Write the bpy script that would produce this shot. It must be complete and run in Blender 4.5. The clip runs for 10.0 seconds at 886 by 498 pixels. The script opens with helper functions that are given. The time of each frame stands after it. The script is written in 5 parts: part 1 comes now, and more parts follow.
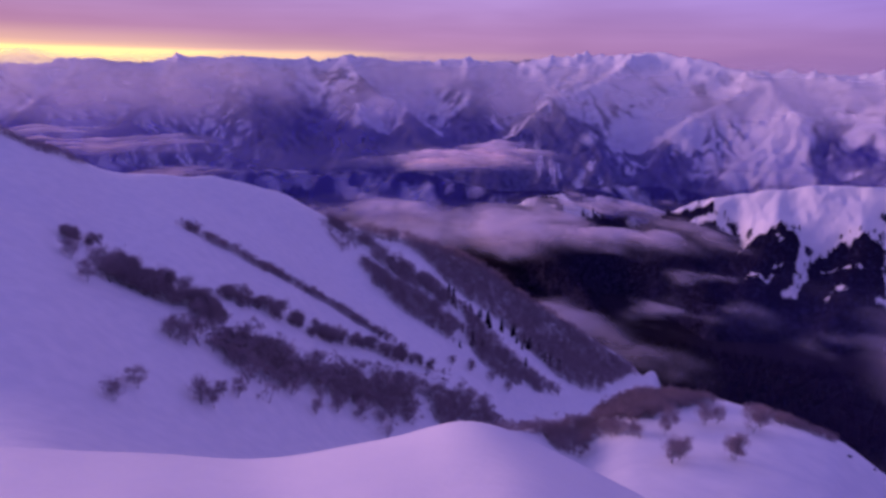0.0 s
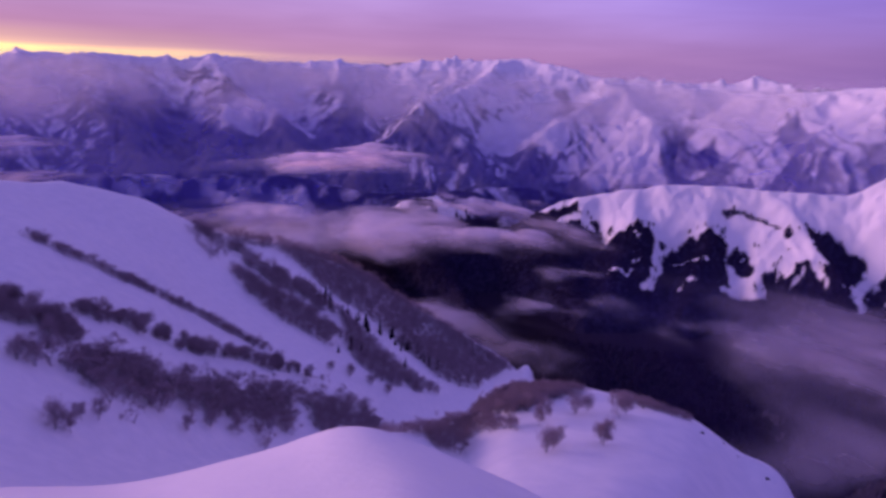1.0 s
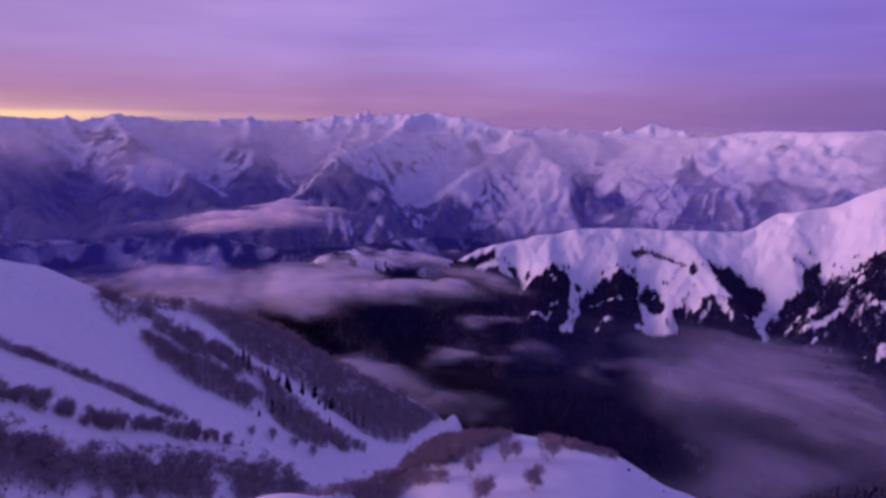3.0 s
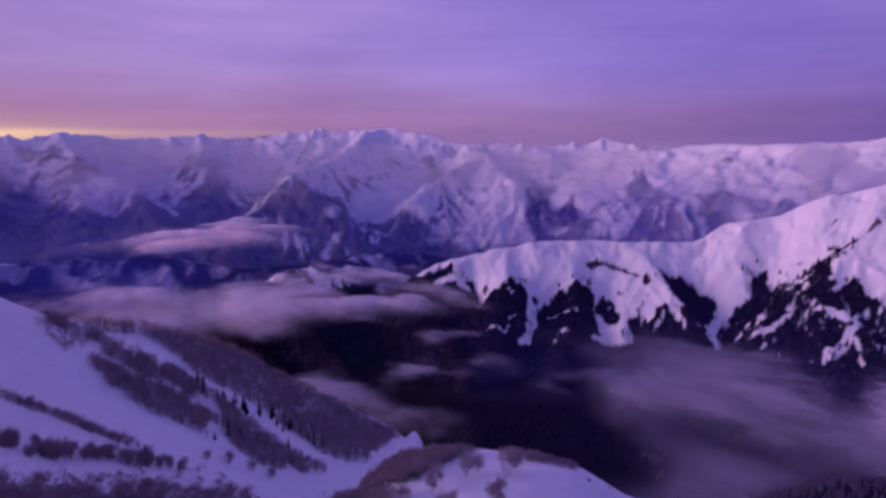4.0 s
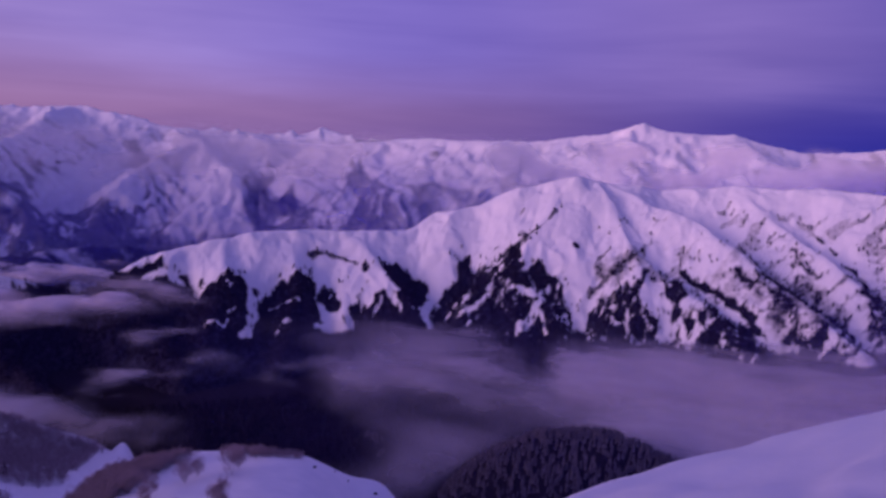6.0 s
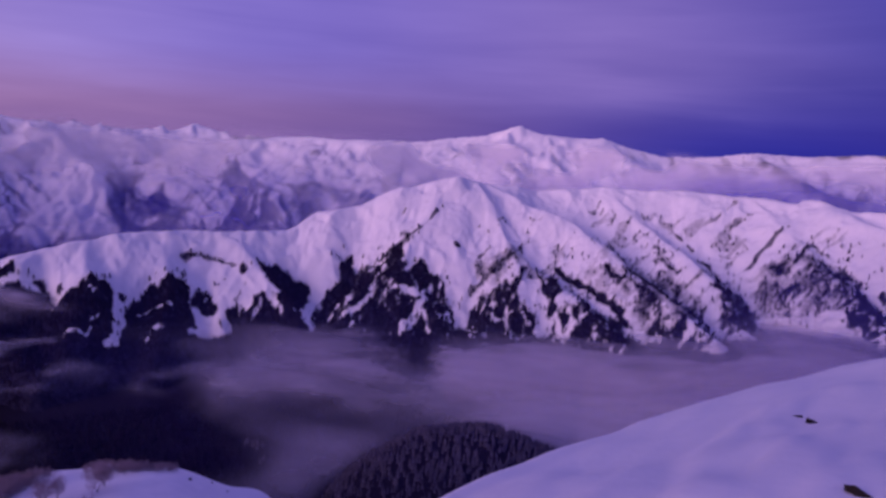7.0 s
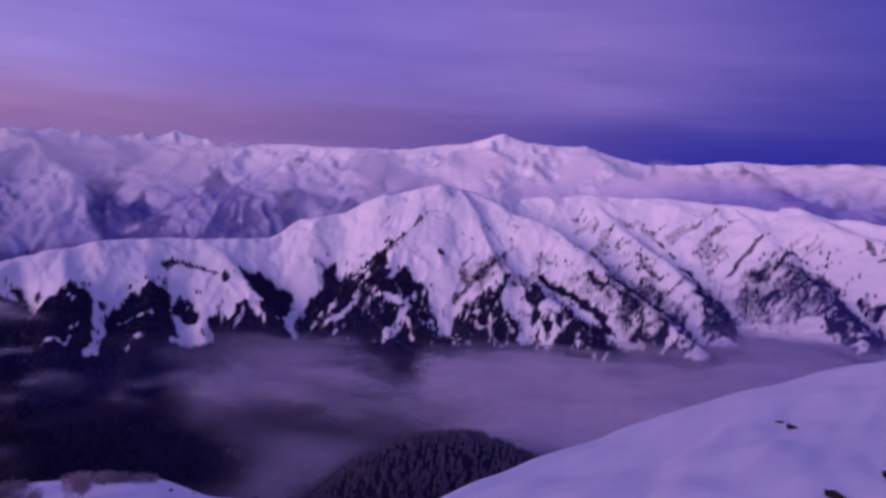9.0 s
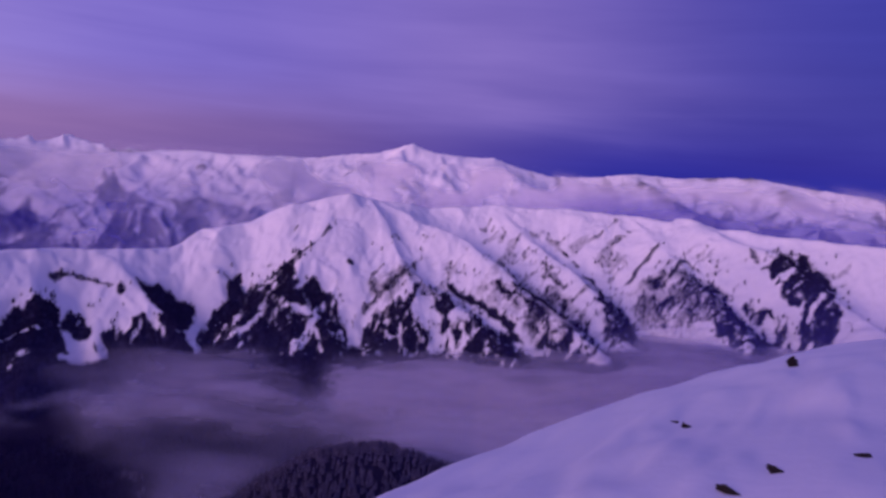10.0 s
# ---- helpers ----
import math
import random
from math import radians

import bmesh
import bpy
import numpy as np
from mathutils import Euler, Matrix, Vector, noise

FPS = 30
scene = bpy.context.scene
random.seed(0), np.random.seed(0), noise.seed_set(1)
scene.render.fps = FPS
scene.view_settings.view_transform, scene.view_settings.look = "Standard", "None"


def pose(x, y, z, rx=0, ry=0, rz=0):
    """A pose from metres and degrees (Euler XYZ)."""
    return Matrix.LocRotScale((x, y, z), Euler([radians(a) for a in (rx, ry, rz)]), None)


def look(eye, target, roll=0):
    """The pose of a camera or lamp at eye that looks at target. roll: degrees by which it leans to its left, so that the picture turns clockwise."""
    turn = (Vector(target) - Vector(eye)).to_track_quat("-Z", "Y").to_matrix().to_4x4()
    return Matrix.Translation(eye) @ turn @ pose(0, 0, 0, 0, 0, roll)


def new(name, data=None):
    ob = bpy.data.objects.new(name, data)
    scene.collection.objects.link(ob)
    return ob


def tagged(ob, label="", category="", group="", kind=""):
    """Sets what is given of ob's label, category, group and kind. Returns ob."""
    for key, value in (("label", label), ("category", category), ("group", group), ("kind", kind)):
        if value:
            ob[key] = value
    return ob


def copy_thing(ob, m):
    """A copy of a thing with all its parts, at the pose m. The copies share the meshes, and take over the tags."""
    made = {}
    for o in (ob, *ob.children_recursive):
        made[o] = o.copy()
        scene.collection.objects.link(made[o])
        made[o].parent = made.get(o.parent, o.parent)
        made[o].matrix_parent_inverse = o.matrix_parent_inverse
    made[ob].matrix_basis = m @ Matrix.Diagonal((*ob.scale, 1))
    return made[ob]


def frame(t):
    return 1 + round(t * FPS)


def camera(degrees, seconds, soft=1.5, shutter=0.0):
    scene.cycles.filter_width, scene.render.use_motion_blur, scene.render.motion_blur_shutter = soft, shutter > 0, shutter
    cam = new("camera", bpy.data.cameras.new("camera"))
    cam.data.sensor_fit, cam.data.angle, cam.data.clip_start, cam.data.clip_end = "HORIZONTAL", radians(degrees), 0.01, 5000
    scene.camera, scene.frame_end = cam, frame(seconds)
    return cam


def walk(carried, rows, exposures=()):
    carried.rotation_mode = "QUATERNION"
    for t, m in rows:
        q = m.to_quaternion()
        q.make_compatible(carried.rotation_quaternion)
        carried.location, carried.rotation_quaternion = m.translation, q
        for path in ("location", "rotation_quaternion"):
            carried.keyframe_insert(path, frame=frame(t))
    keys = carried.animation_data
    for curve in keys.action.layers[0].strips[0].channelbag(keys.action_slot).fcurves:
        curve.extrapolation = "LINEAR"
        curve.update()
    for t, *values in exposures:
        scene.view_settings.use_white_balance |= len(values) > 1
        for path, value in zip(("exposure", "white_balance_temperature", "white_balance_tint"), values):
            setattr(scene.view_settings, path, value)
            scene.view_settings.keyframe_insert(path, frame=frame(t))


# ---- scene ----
# ---------------------------------------------------------------- camera
# seconds, turn to the left, tilt up and lean to the left, in degrees, of the camera held at eye height
CAMROWS = [(0.0, -4.75, -14.78, 0.87), (0.5, -9.46, -15.39, 1.43), (1.0, -15.45, -14.30, 1.98), (1.5, -19.13, -13.85, 1.38), (2.0, -20.77, -12.04, 1.65), (2.5, -20.82, -11.05, 1.10), (2.7, -21.36, -10.42, 0.90), (3.8, -24.77, -9.03, -0.17), (4.0, -25.85, -8.55, 0.01), (4.5, -31.12, -8.96, 1.48), (5.0, -40.20, -8.67, 2.03), (5.2, -42.28, -9.02, 2.37), (6.3, -51.25, -8.66, 2.22), (6.5, -52.64, -8.52, 2.29), (7.0, -59.23, -8.48, 3.34), (7.5, -59.81, -8.79, 3.40), (8.0, -59.00, -8.49, 3.69), (8.5, -58.98, -7.82, 3.42), (9.0, -60.56, -7.77, 3.47), (9.5, -64.25, -7.30, 3.70), (10.0, -68.12, -6.46, 4.23)]
cam = camera(66.0, 10.0, soft=2.9, shutter=0.5)
walk(cam, [(t, pose(0, 0, 1.7, 90 + tilt, 0, turn) @ pose(0, 0, 0, 0, 0, lean)) for t, turn, tilt, lean in CAMROWS],
     [(0, -0.15, 6400, 10), (1.0, -0.06, 6550, 12), (2.5, -0.20, 6450, 11), (4.0, -0.38, 6200, 8), (5.0, -0.50, 6130, 7), (7.5, -0.45, 5980, 4), (10, -0.45, 5900, 4)])

# ---------------------------------------------------------------- sky and light
SUNSET = -72.0      # bearing at which the sun went down


class Nodes:
    """Short hand for a node tree."""

    def __init__(self, tree):
        self.tree = tree
        tree.nodes.clear()

    def add(self, kind, inputs=None, operation=None, attribute=None):
        node = self.tree.nodes.new(kind)
        if operation:
            node.operation = operation
        if attribute:
            node.attribute_name = attribute
        for key, value in (inputs or {}).items():
            if isinstance(value, bpy.types.NodeSocket):
                self.tree.links.new(value, node.inputs[key])
            else:
                node.inputs[key].default_value = value
        return node

    def math(self, op, a, b=0.0, c=0.0):
        return self.add("ShaderNodeMath", {0: a, 1: b, 2: c}, operation=op).outputs[0]

    def ramp(self, value, stops, mode="LINEAR"):
        node = self.add("ShaderNodeValToRGB", {0: value})
        node.color_ramp.interpolation = mode
        while len(node.color_ramp.elements) < len(stops):
            node.color_ramp.elements.new(0.5)
        for element, (place, colour) in zip(node.color_ramp.elements, stops):
            element.position = place
            element.color = (colour, colour, colour, 1) if isinstance(colour, float) else (*colour, 1)
        return node.outputs[0]

    def mix(self, fac, a, b, blend="MIX"):
        node = self.add("ShaderNodeMix")
        node.data_type, node.blend_type = "RGBA", blend
        for socket, value in ((node.inputs[0], fac), (node.inputs[6], a), (node.inputs[7], b)):
            if isinstance(value, bpy.types.NodeSocket):
                self.tree.links.new(value, socket)
            else:
                socket.default_value = value if isinstance(value, float) else (*value, 1)
        return node.outputs[2]

    def noise(self, vector, scale, detail=4.0, rough=0.55, distort=0.0):
        return self.add("ShaderNodeTexNoise", {"Vector": vector, "Scale": scale, "Detail": detail, "Roughness": rough, "Distortion": distort}).outputs[0]

    def mapped(self, vector, scale, turn=(0, 0, 0)):
        return self.add("ShaderNodeMapping", {"Vector": vector, "Scale": scale, "Rotation": turn}).outputs[0]


def build_sky():
    world = bpy.data.worlds.new("dusk_sky")
    world.use_nodes = True
    scene.world = world
    n = Nodes(world.node_tree)
    way = n.add("ShaderNodeTexCoord").outputs["Generated"]
    xyz = n.add("ShaderNodeSeparateXYZ", {0: way}).outputs
    turn = n.math("ARCTAN2", xyz[0], xyz[1])                       # bearing, -pi..pi
    round_ = n.math("MULTIPLY_ADD", turn, 0.5 / math.pi, 0.5)      # 0..1, 0.5 is bearing 0
    high = n.math("ARCSINE", xyz[2])
    up = n.math("MULTIPLY", high, 2 / math.pi)                     # 0 at the level, 1 overhead

    def b(degrees):
        return degrees / 360 + 0.5

    low = n.ramp(round_, [(b(-180), (0.20, 0.18, 0.60)), (b(-75), (0.60, 0.30, 0.34)), (b(-40), (0.66, 0.30, 0.36)), (b(-12), (0.60, 0.29, 0.42)), (b(22), (0.54, 0.28, 0.50)),
                          (b(55), (0.32, 0.18, 0.44)), (b(74), (0.062, 0.062, 0.42)), (b(88), (0.018, 0.032, 0.38)), (b(125), (0.05, 0.06, 0.42)), (b(180), (0.20, 0.18, 0.60))], "B_SPLINE")
    mid = n.ramp(round_, [(b(-180), (0.28, 0.24, 0.70)), (b(-75), (0.46, 0.27, 0.52)), (b(-40), (0.45, 0.26, 0.50)), (b(0), (0.58, 0.37, 0.70)), (b(22), (0.56, 0.37, 0.75)),
                          (b(45), (0.28, 0.20, 0.66)), (b(64), (0.37, 0.235, 0.60)), (b(76), (0.35, 0.22, 0.58)), (b(92), (0.07, 0.065, 0.42)), (b(112), (0.030, 0.040, 0.34)), (b(130), (0.08, 0.08, 0.42)), (b(180), (0.28, 0.24, 0.70))], "B_SPLINE")
    top = n.ramp(round_, [(b(-180), (0.28, 0.24, 0.70)), (b(-40), (0.40, 0.25, 0.56)), (b(20), (0.40, 0.27, 0.68)), (b(60), (0.24, 0.165, 0.55)), (b(100), (0.07, 0.065, 0.38)), (b(125), (0.10, 0.09, 0.44)), (b(180), (0.28, 0.24, 0.70))], "B_SPLINE")
    # long flat streaks of high cloud
    streak = n.noise(n.mapped(way, (1.3, 1.3, 16.0), (0.05, -0.06, 0.3)), 2.2, 5.0, 0.55, 0.4)
    broad = n.noise(n.mapped(way, (1.0, 1.0, 5.0), (0.1, 0.0, 0.8)), 1.9, 3.0)
    lift = n.math("MULTIPLY_ADD", n.math("ADD", n.math("MULTIPLY", streak, 0.55), n.math("MULTIPLY", broad, 1.1)), 1.0, -0.825)
    height = n.math("MULTIPLY_ADD", lift, 0.035, up)
    sky = n.mix(n.ramp(height, [(0.015, 0.0), (0.085, 1.0)], "EASE"), low, mid)
    sky = n.mix(n.ramp(height, [(0.12, 0.0), (0.30, 1.0)], "EASE"), sky, top)
    sky = n.mix(n.ramp(up, [(0.17, 0.0), (0.55, 1.0)], "EASE"), sky, (0.27, 0.205, 0.54))
    light = n.math("MULTIPLY_ADD", lift, 0.68, 1.0)
    sky = n.mix(1.0, sky, n.add("ShaderNodeCombineXYZ", {0: light, 1: light, 2: n.math("MULTIPLY_ADD", lift, 0.35, 1.0)}).outputs[0], "MULTIPLY")
    # afterglow, a narrow bright band over the crest where the sun went down
    glow = n.ramp(round_, [(b(-120), 0.0), (b(-75), 0.5), (b(-34), 1.0), (b(-20), 0.72), (b(-8), 0.34), (b(4), 0.08), (b(20), 0.0)], "EASE")
    band = n.ramp(n.math("MULTIPLY_ADD", lift, 0.008, up), [(-0.0, 1.0), (0.0115, 1.0), (0.017, 0.2), (0.034, 0.0)], "EASE")
    shine = n.mix(n.ramp(n.math("MULTIPLY", glow, band), [(0.0, 0.0), (0.5, 0.7), (1.0, 1.0)]), (0.0, 0.0, 0.0), (1.7, 1.25, 0.05))
    sky = n.mix(1.0, sky, (0.98, 0.97, 1.26), "MULTIPLY")
    sky = n.mix(1.0, sky, shine, "ADD")
    sun_sky = n.add("ShaderNodeTexSky")
    sun_sky.sky_type, sun_sky.sun_disc = "NISHITA", False
    sun_sky.sun_elevation, sun_sky.sun_rotation = radians(1.5), radians(SUNSET)
    one = n.add("ShaderNodeBackground", {0: sky, 1: 0.85})
    two = n.add("ShaderNodeBackground", {0: n.mix(1.0, sun_sky.outputs[0], (0.6, 0.4, 1.0), "MULTIPLY"), 1: 0.03})
    n.add("ShaderNodeOutputWorld", {0: n.add("ShaderNodeAddShader", {0: one.outputs[0], 1: two.outputs[0]}).outputs[0]})


build_sky()
scene.cycles.transparent_max_bounces = 32       # many thin layers of mist lie behind one another
sun = new("sun", bpy.data.lights.new("sun", "SUN"))
sun.data.energy, sun.data.angle, sun.data.color = 3.6, radians(40), (1.0, 0.55, 0.72)
sun.matrix_world = look((0, 0, 900), (math.sin(radians(SUNSET)) * -100, math.cos(radians(SUNSET)) * -100, 900 - 13))


# ---------------------------------------------------------------- materials
def material(name):
    m = bpy.data.materials.new(name)
    m.use_nodes = True
    return m, Nodes(m.node_tree)


def finish(n, colour, rough, bump=None, strength=0.3, distance=1.0, gloss=0.05):
    inputs = {"Base Color": colour, "Roughness": rough, "Specular IOR Level": gloss}
    if bump is not None:
        inputs["Normal"] = n.add("ShaderNodeBump", {"Height": bump, "Strength": strength, "Distance": distance}).outputs[0]
    surface = n.add("ShaderNodeBsdfPrincipled", inputs)
    n.add("ShaderNodeOutputMaterial", {0: surface.outputs[0]})


def snow_ground(name, coarse, fine, soft=0.12, ragged=0.9, scrub=(0.008, 0.006, 0.013), rock=(0.030, 0.024, 0.040)):
    """Snow; where the 'cover' attribute rises, scrub and rock stand through it."""
    m, n = material(name)
    place = n.add("ShaderNodeNewGeometry").outputs["Position"]
    cover = n.add("ShaderNodeAttribute", attribute="cover").outputs["Fac"]
    big = n.noise(place, 1.0 / coarse, 5.0)
    small = n.noise(place, 1.0 / fine, 5.0, 0.65)
    snow = n.mix(n.ramp(big, [(0.35, 0.0), (0.7, 1.0)]), (0.80, 0.80, 0.83), (0.88, 0.87, 0.88))
    dark = n.mix(n.ramp(small, [(0.4, 0.0), (0.62, 1.0)]), scrub, rock)
    edge = n.ramp(n.math("ADD", cover, n.math("MULTIPLY_ADD", small, ragged, -0.5 * ragged)), [(0.48 - soft, 0.0), (0.48 + soft, 1.0)])
    bump = n.math("MULTIPLY_ADD", small, 0.16, big)
    finish(n, n.mix(edge, snow, dark), n.ramp(edge, [(0.0, 0.62), (1.0, 0.9)]), bump, 0.22, fine, n.ramp(edge, [(0.0, 0.35), (1.0, 0.03)]))
    return m


NEAR_SNOW = snow_ground("near_snow", 3.5, 0.35)
FAR_SNOW = snow_ground("far_snow", 120.0, 9.0, 0.20, 0.5, (0.008, 0.007, 0.017), (0.032, 0.028, 0.054))


def bark_material(name, one, two, scale):
    m, n = material(name)
    place = n.add("ShaderNodeTexCoord").outputs["Object"]
    island = n.add("ShaderNodeNewGeometry").outputs["Random Per Island"]
    grainy = n.noise(place, scale, 4.0)
    colour = n.mix(n.ramp(n.math("MULTIPLY_ADD", island, 0.5, n.math("MULTIPLY", grainy, 0.6)), [(0.25, 0.0), (0.8, 1.0)]), one, two)
    finish(n, colour, 0.9, grainy, 0.3, 0.05)
    return m


BARK = bark_material("birch_bark", (0.09, 0.075, 0.075), (0.20, 0.18, 0.18), 3.0)
TWIGS = bark_material("bare_twigs", (0.22, 0.165, 0.195), (0.40, 0.315, 0.36), 1.5)
NEEDLES = bark_material("dark_needles", (0.006, 0.004, 0.011), (0.018, 0.012, 0.028), 0.8)
# needle colour paled to stand in for the haze before the hill
PALED_NEEDLES = bark_material("paled_needles", (0.075, 0.064, 0.086), (0.135, 0.118, 0.150), 0.8)
STONE = bark_material("dark_stone", (0.012, 0.010, 0.011), (0.05, 0.042, 0.042), 9.0)


def mist_material(name, colour, thick):
    """Cloud: scatters light where the 'thickness' attribute is high, clear where it is low."""
    m, n = material(name)
    density = n.add("ShaderNodeAttribute", attribute="thickness").outputs["Fac"]
    place = n.add("ShaderNodeNewGeometry").outputs["Position"]
    wisps = n.noise(n.mapped(place, (0.8, 0.5, 1.0)), 1 / 100.0, 6.0, 0.6, 0.8)
    alpha = n.math("MULTIPLY", n.ramp(n.math("MULTIPLY", density, n.math("MULTIPLY_ADD", wisps, 0.9, 0.55)), [(0.0, 0.0), (1.0, 1.0)], "EASE"), thick)
    body = n.add("ShaderNodeMixShader", {0: 0.35, 1: n.add("ShaderNodeBsdfDiffuse", {0: (*colour, 1)}).outputs[0], 2: n.add("ShaderNodeBsdfTranslucent", {0: (*colour, 1)}).outputs[0]})
    both = n.add("ShaderNodeMixShader", {0: alpha, 1: n.add("ShaderNodeBsdfTransparent").outputs[0], 2: body.outputs[0]})
    n.add("ShaderNodeOutputMaterial", {0: both.outputs[0]})
    return m


# FOG's colour is dimmed for the shaded valley, CLOUD's tinted for the pink light
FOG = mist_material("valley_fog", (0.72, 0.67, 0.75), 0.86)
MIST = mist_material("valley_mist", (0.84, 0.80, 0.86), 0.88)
CLOUD = mist_material("pink_lit_cloud", (0.92, 0.84, 0.88), 0.95)
# blue tint for the see-through sheets that stand in for aerial haze
HAZE_TINT = mist_material("haze_tint", (0.11, 0.105, 0.60), 0.60)


# ---------------------------------------------------------------- landform tools
def lattice(ix, iy, seed):
    h = (ix * 374761393 + iy * 668265263 + seed * 974634257) & 0xFFFFFFFF
    h = ((h ^ (h >> 13)) * 1274126177) & 0xFFFFFFFF
    return ((h ^ (h >> 16)) & 0xFFFF) / 32767.5 - 1.0


def grain(x, y, seed):
    """Smooth value noise in -1..1 on arrays."""
    fx, fy = np.floor(x), np.floor(y)
    ix, iy = fx.astype(np.int64), fy.astype(np.int64)
    u, v = x - fx, y - fy
    u, v = u * u * (3 - 2 * u), v * v * (3 - 2 * v)
    a, b = lattice(ix, iy, seed), lattice(ix + 1, iy, seed)
    c, d = lattice(ix, iy + 1, seed), lattice(ix + 1, iy + 1, seed)
    return (a * (1 - u) + b * u) * (1 - v) + (c * (1 - u) + d * u) * v


def fbm(x, y, size, octaves=4, seed=1, gain=0.5):
    total, amp = 0.0, 1.0
    for k in range(octaves):
        total = total + amp * grain(x / size + 17.3 * k, y / size - 9.1 * k, seed + k)
        size, amp = size * 0.5, amp * gain
    return total


def ridged(x, y, size, octaves=4, seed=1):
    total, amp = 0.0, 1.0
    for k in range(octaves):
        total = total + amp * (1 - np.abs(grain(x / size + 7.7 * k, y / size + 3.3 * k, seed + k)) * 2)
        size, amp = size * 0.5, amp * 0.5
    return total


def step(lo, hi, v):
    t = np.clip((v - lo) / (hi - lo), 0, 1)
    return t * t * (3 - 2 * t)


def with_ribs(lines, crests, every, reach, drop, seed):
    """The ridge lines and the lesser ribs that branch from them on both sides, slanting downhill."""
    rng = np.random.default_rng(seed)
    out = list(lines)
    for k, line in enumerate(lines):
        pts = [np.array(p, float) for p in line]
        if pts[-1][2] > pts[0][2]:
            pts = pts[::-1]
        for p, q in zip(pts, pts[1:]):
            run = np.hypot(*(q - p)[:2])
            t = (q - p)[:2] / run
            n = np.array([-t[1], t[0]])
            for s in np.arange(rng.uniform(0.2, 0.8) * every, run, every * rng.uniform(0.75, 1.25)):
                start = p + (q - p) * s / run
                for side in (-1, 1):
                    way = side * n + t * (rng.uniform(-0.25, 0.3) if k < crests else rng.uniform(0.5, 1.1))
                    way /= np.hypot(*way)
                    bend = way + rng.normal(0, 0.25, 2)
                    bend /= np.hypot(*bend)
                    size = reach * rng.uniform(0.55, 1.25)
                    fall = drop * rng.uniform(0.9, 1.1)
                    mid = np.array([*(start[:2] + way * size * 0.5), start[2] - fall * size * 0.5])
                    end = np.array([*(mid[:2] + bend * size * 0.5), mid[2] - fall * size * 0.55])
                    out.append([tuple(start), tuple(mid), tuple(end)])
    return out


def roofs(X, Y, lines, fall, round_off, wide=420):
    """Height of a mountain made of sloping sides that fall from its ridge lines; also the distance to the line that shapes each place, and its number.
    X and Y lie on a grid of bearings by distances."""
    best = np.full(X.shape, -9999.0)
    near = np.full(X.shape, 9999.0)
    which = np.zeros(X.shape, int)
    a, r = np.degrees(np.arctan2(X[:, 0], Y[:, 0])), np.hypot(X[len(X) // 2], Y[len(X) // 2])
    for n, line in enumerate(lines):
        for (x0, y0, z0), (x1, y1, z1) in zip(line, line[1:]):
            ends = np.degrees(np.arctan2([x0, x1], [y0, y1])), np.hypot([x0, x1], [y0, y1])
            span = 6 + math.degrees(wide / ends[1].min())
            i = np.where((a > ends[0].min() - span) & (a < ends[0].max() + span))[0]
            j = np.where((r > ends[1].min() - wide) & (r < ends[1].max() + wide))[0]
            if not len(i) or not len(j):
                continue
            box = (slice(i[0], i[-1] + 1), slice(j[0], j[-1] + 1))
            dx, dy = x1 - x0, y1 - y0
            s = np.clip(((X[box] - x0) * dx + (Y[box] - y0) * dy) / (dx * dx + dy * dy), 0, 1)
            d = np.hypot(X[box] - x0 - s * dx, Y[box] - y0 - s * dy)
            h = z0 + s * (z1 - z0) - fall * (np.sqrt(d * d + round_off * round_off) - round_off)
            win = h > best[box]
            best[box], near[box], which[box] = np.where(win, h, best[box]), np.where(win, d, near[box]), np.where(win, n, which[box])
    return best, near, which


def bearing_of(x, y):
    return np.degrees(np.arctan2(x, y))


# ---------------------------------------------------------------- the near mountain
EYE = 1.7
# bearing, distance and dip (degrees below the level) of the snow brow that one stands behind
BROW = [(-180, 14, -7), (-100, 12, -10), (-60, 9, -22), (-31, 9, -26.5), (-23.6, 9, -28.4), (-9.8, 8, -30.7), (0.6, 7.5, -29.8), (7.8, 7, -28.4), (12.1, 7, -29.3), (16.4, 6.5, -30.7), (21.6, 6, -32.2), (25, 5.6, -33.2), (35, 5, -36), (48, 5, -35), (54, 5.5, -31.5), (59, 6, -28.4), (61.1, 6.5, -27.18),
        (64.3, 7.5, -25.64), (66.7, 8.3, -24.21), (69.1, 9.2, -23.46), (71.4, 10.2, -22.48), (76, 12.6, -20.52), (80.3, 15.2, -19.08), (84.3, 17.6, -17.4), (88.1, 20.1, -15.32), (91.6, 23.3, -13.91), (93.6, 24.9, -12.66), (95.9, 26, -11), (97.1, 28, -10.8), (99, 30, -9.9), (102, 33, -9.3), (115, 34, -7), (180, 14, -7)]
# bearing, distance and height of the gully below it, and of the side ridge beyond the gully
GULLY = [(-180, 150, -30), (-100, 120, -32), (-60, 100, -35), (-31, 110, -44), (-20, 125, -60), (-10, 150, -82), (0, 195, -110), (8, 250, -138), (15, 340, -180),
         (20, 440, -214), (23.6, 520, -238), (27, 420, -262), (32, 330, -262), (60, 300, -270), (110, 300, -240), (140, 160, -60), (180, 150, -30)]
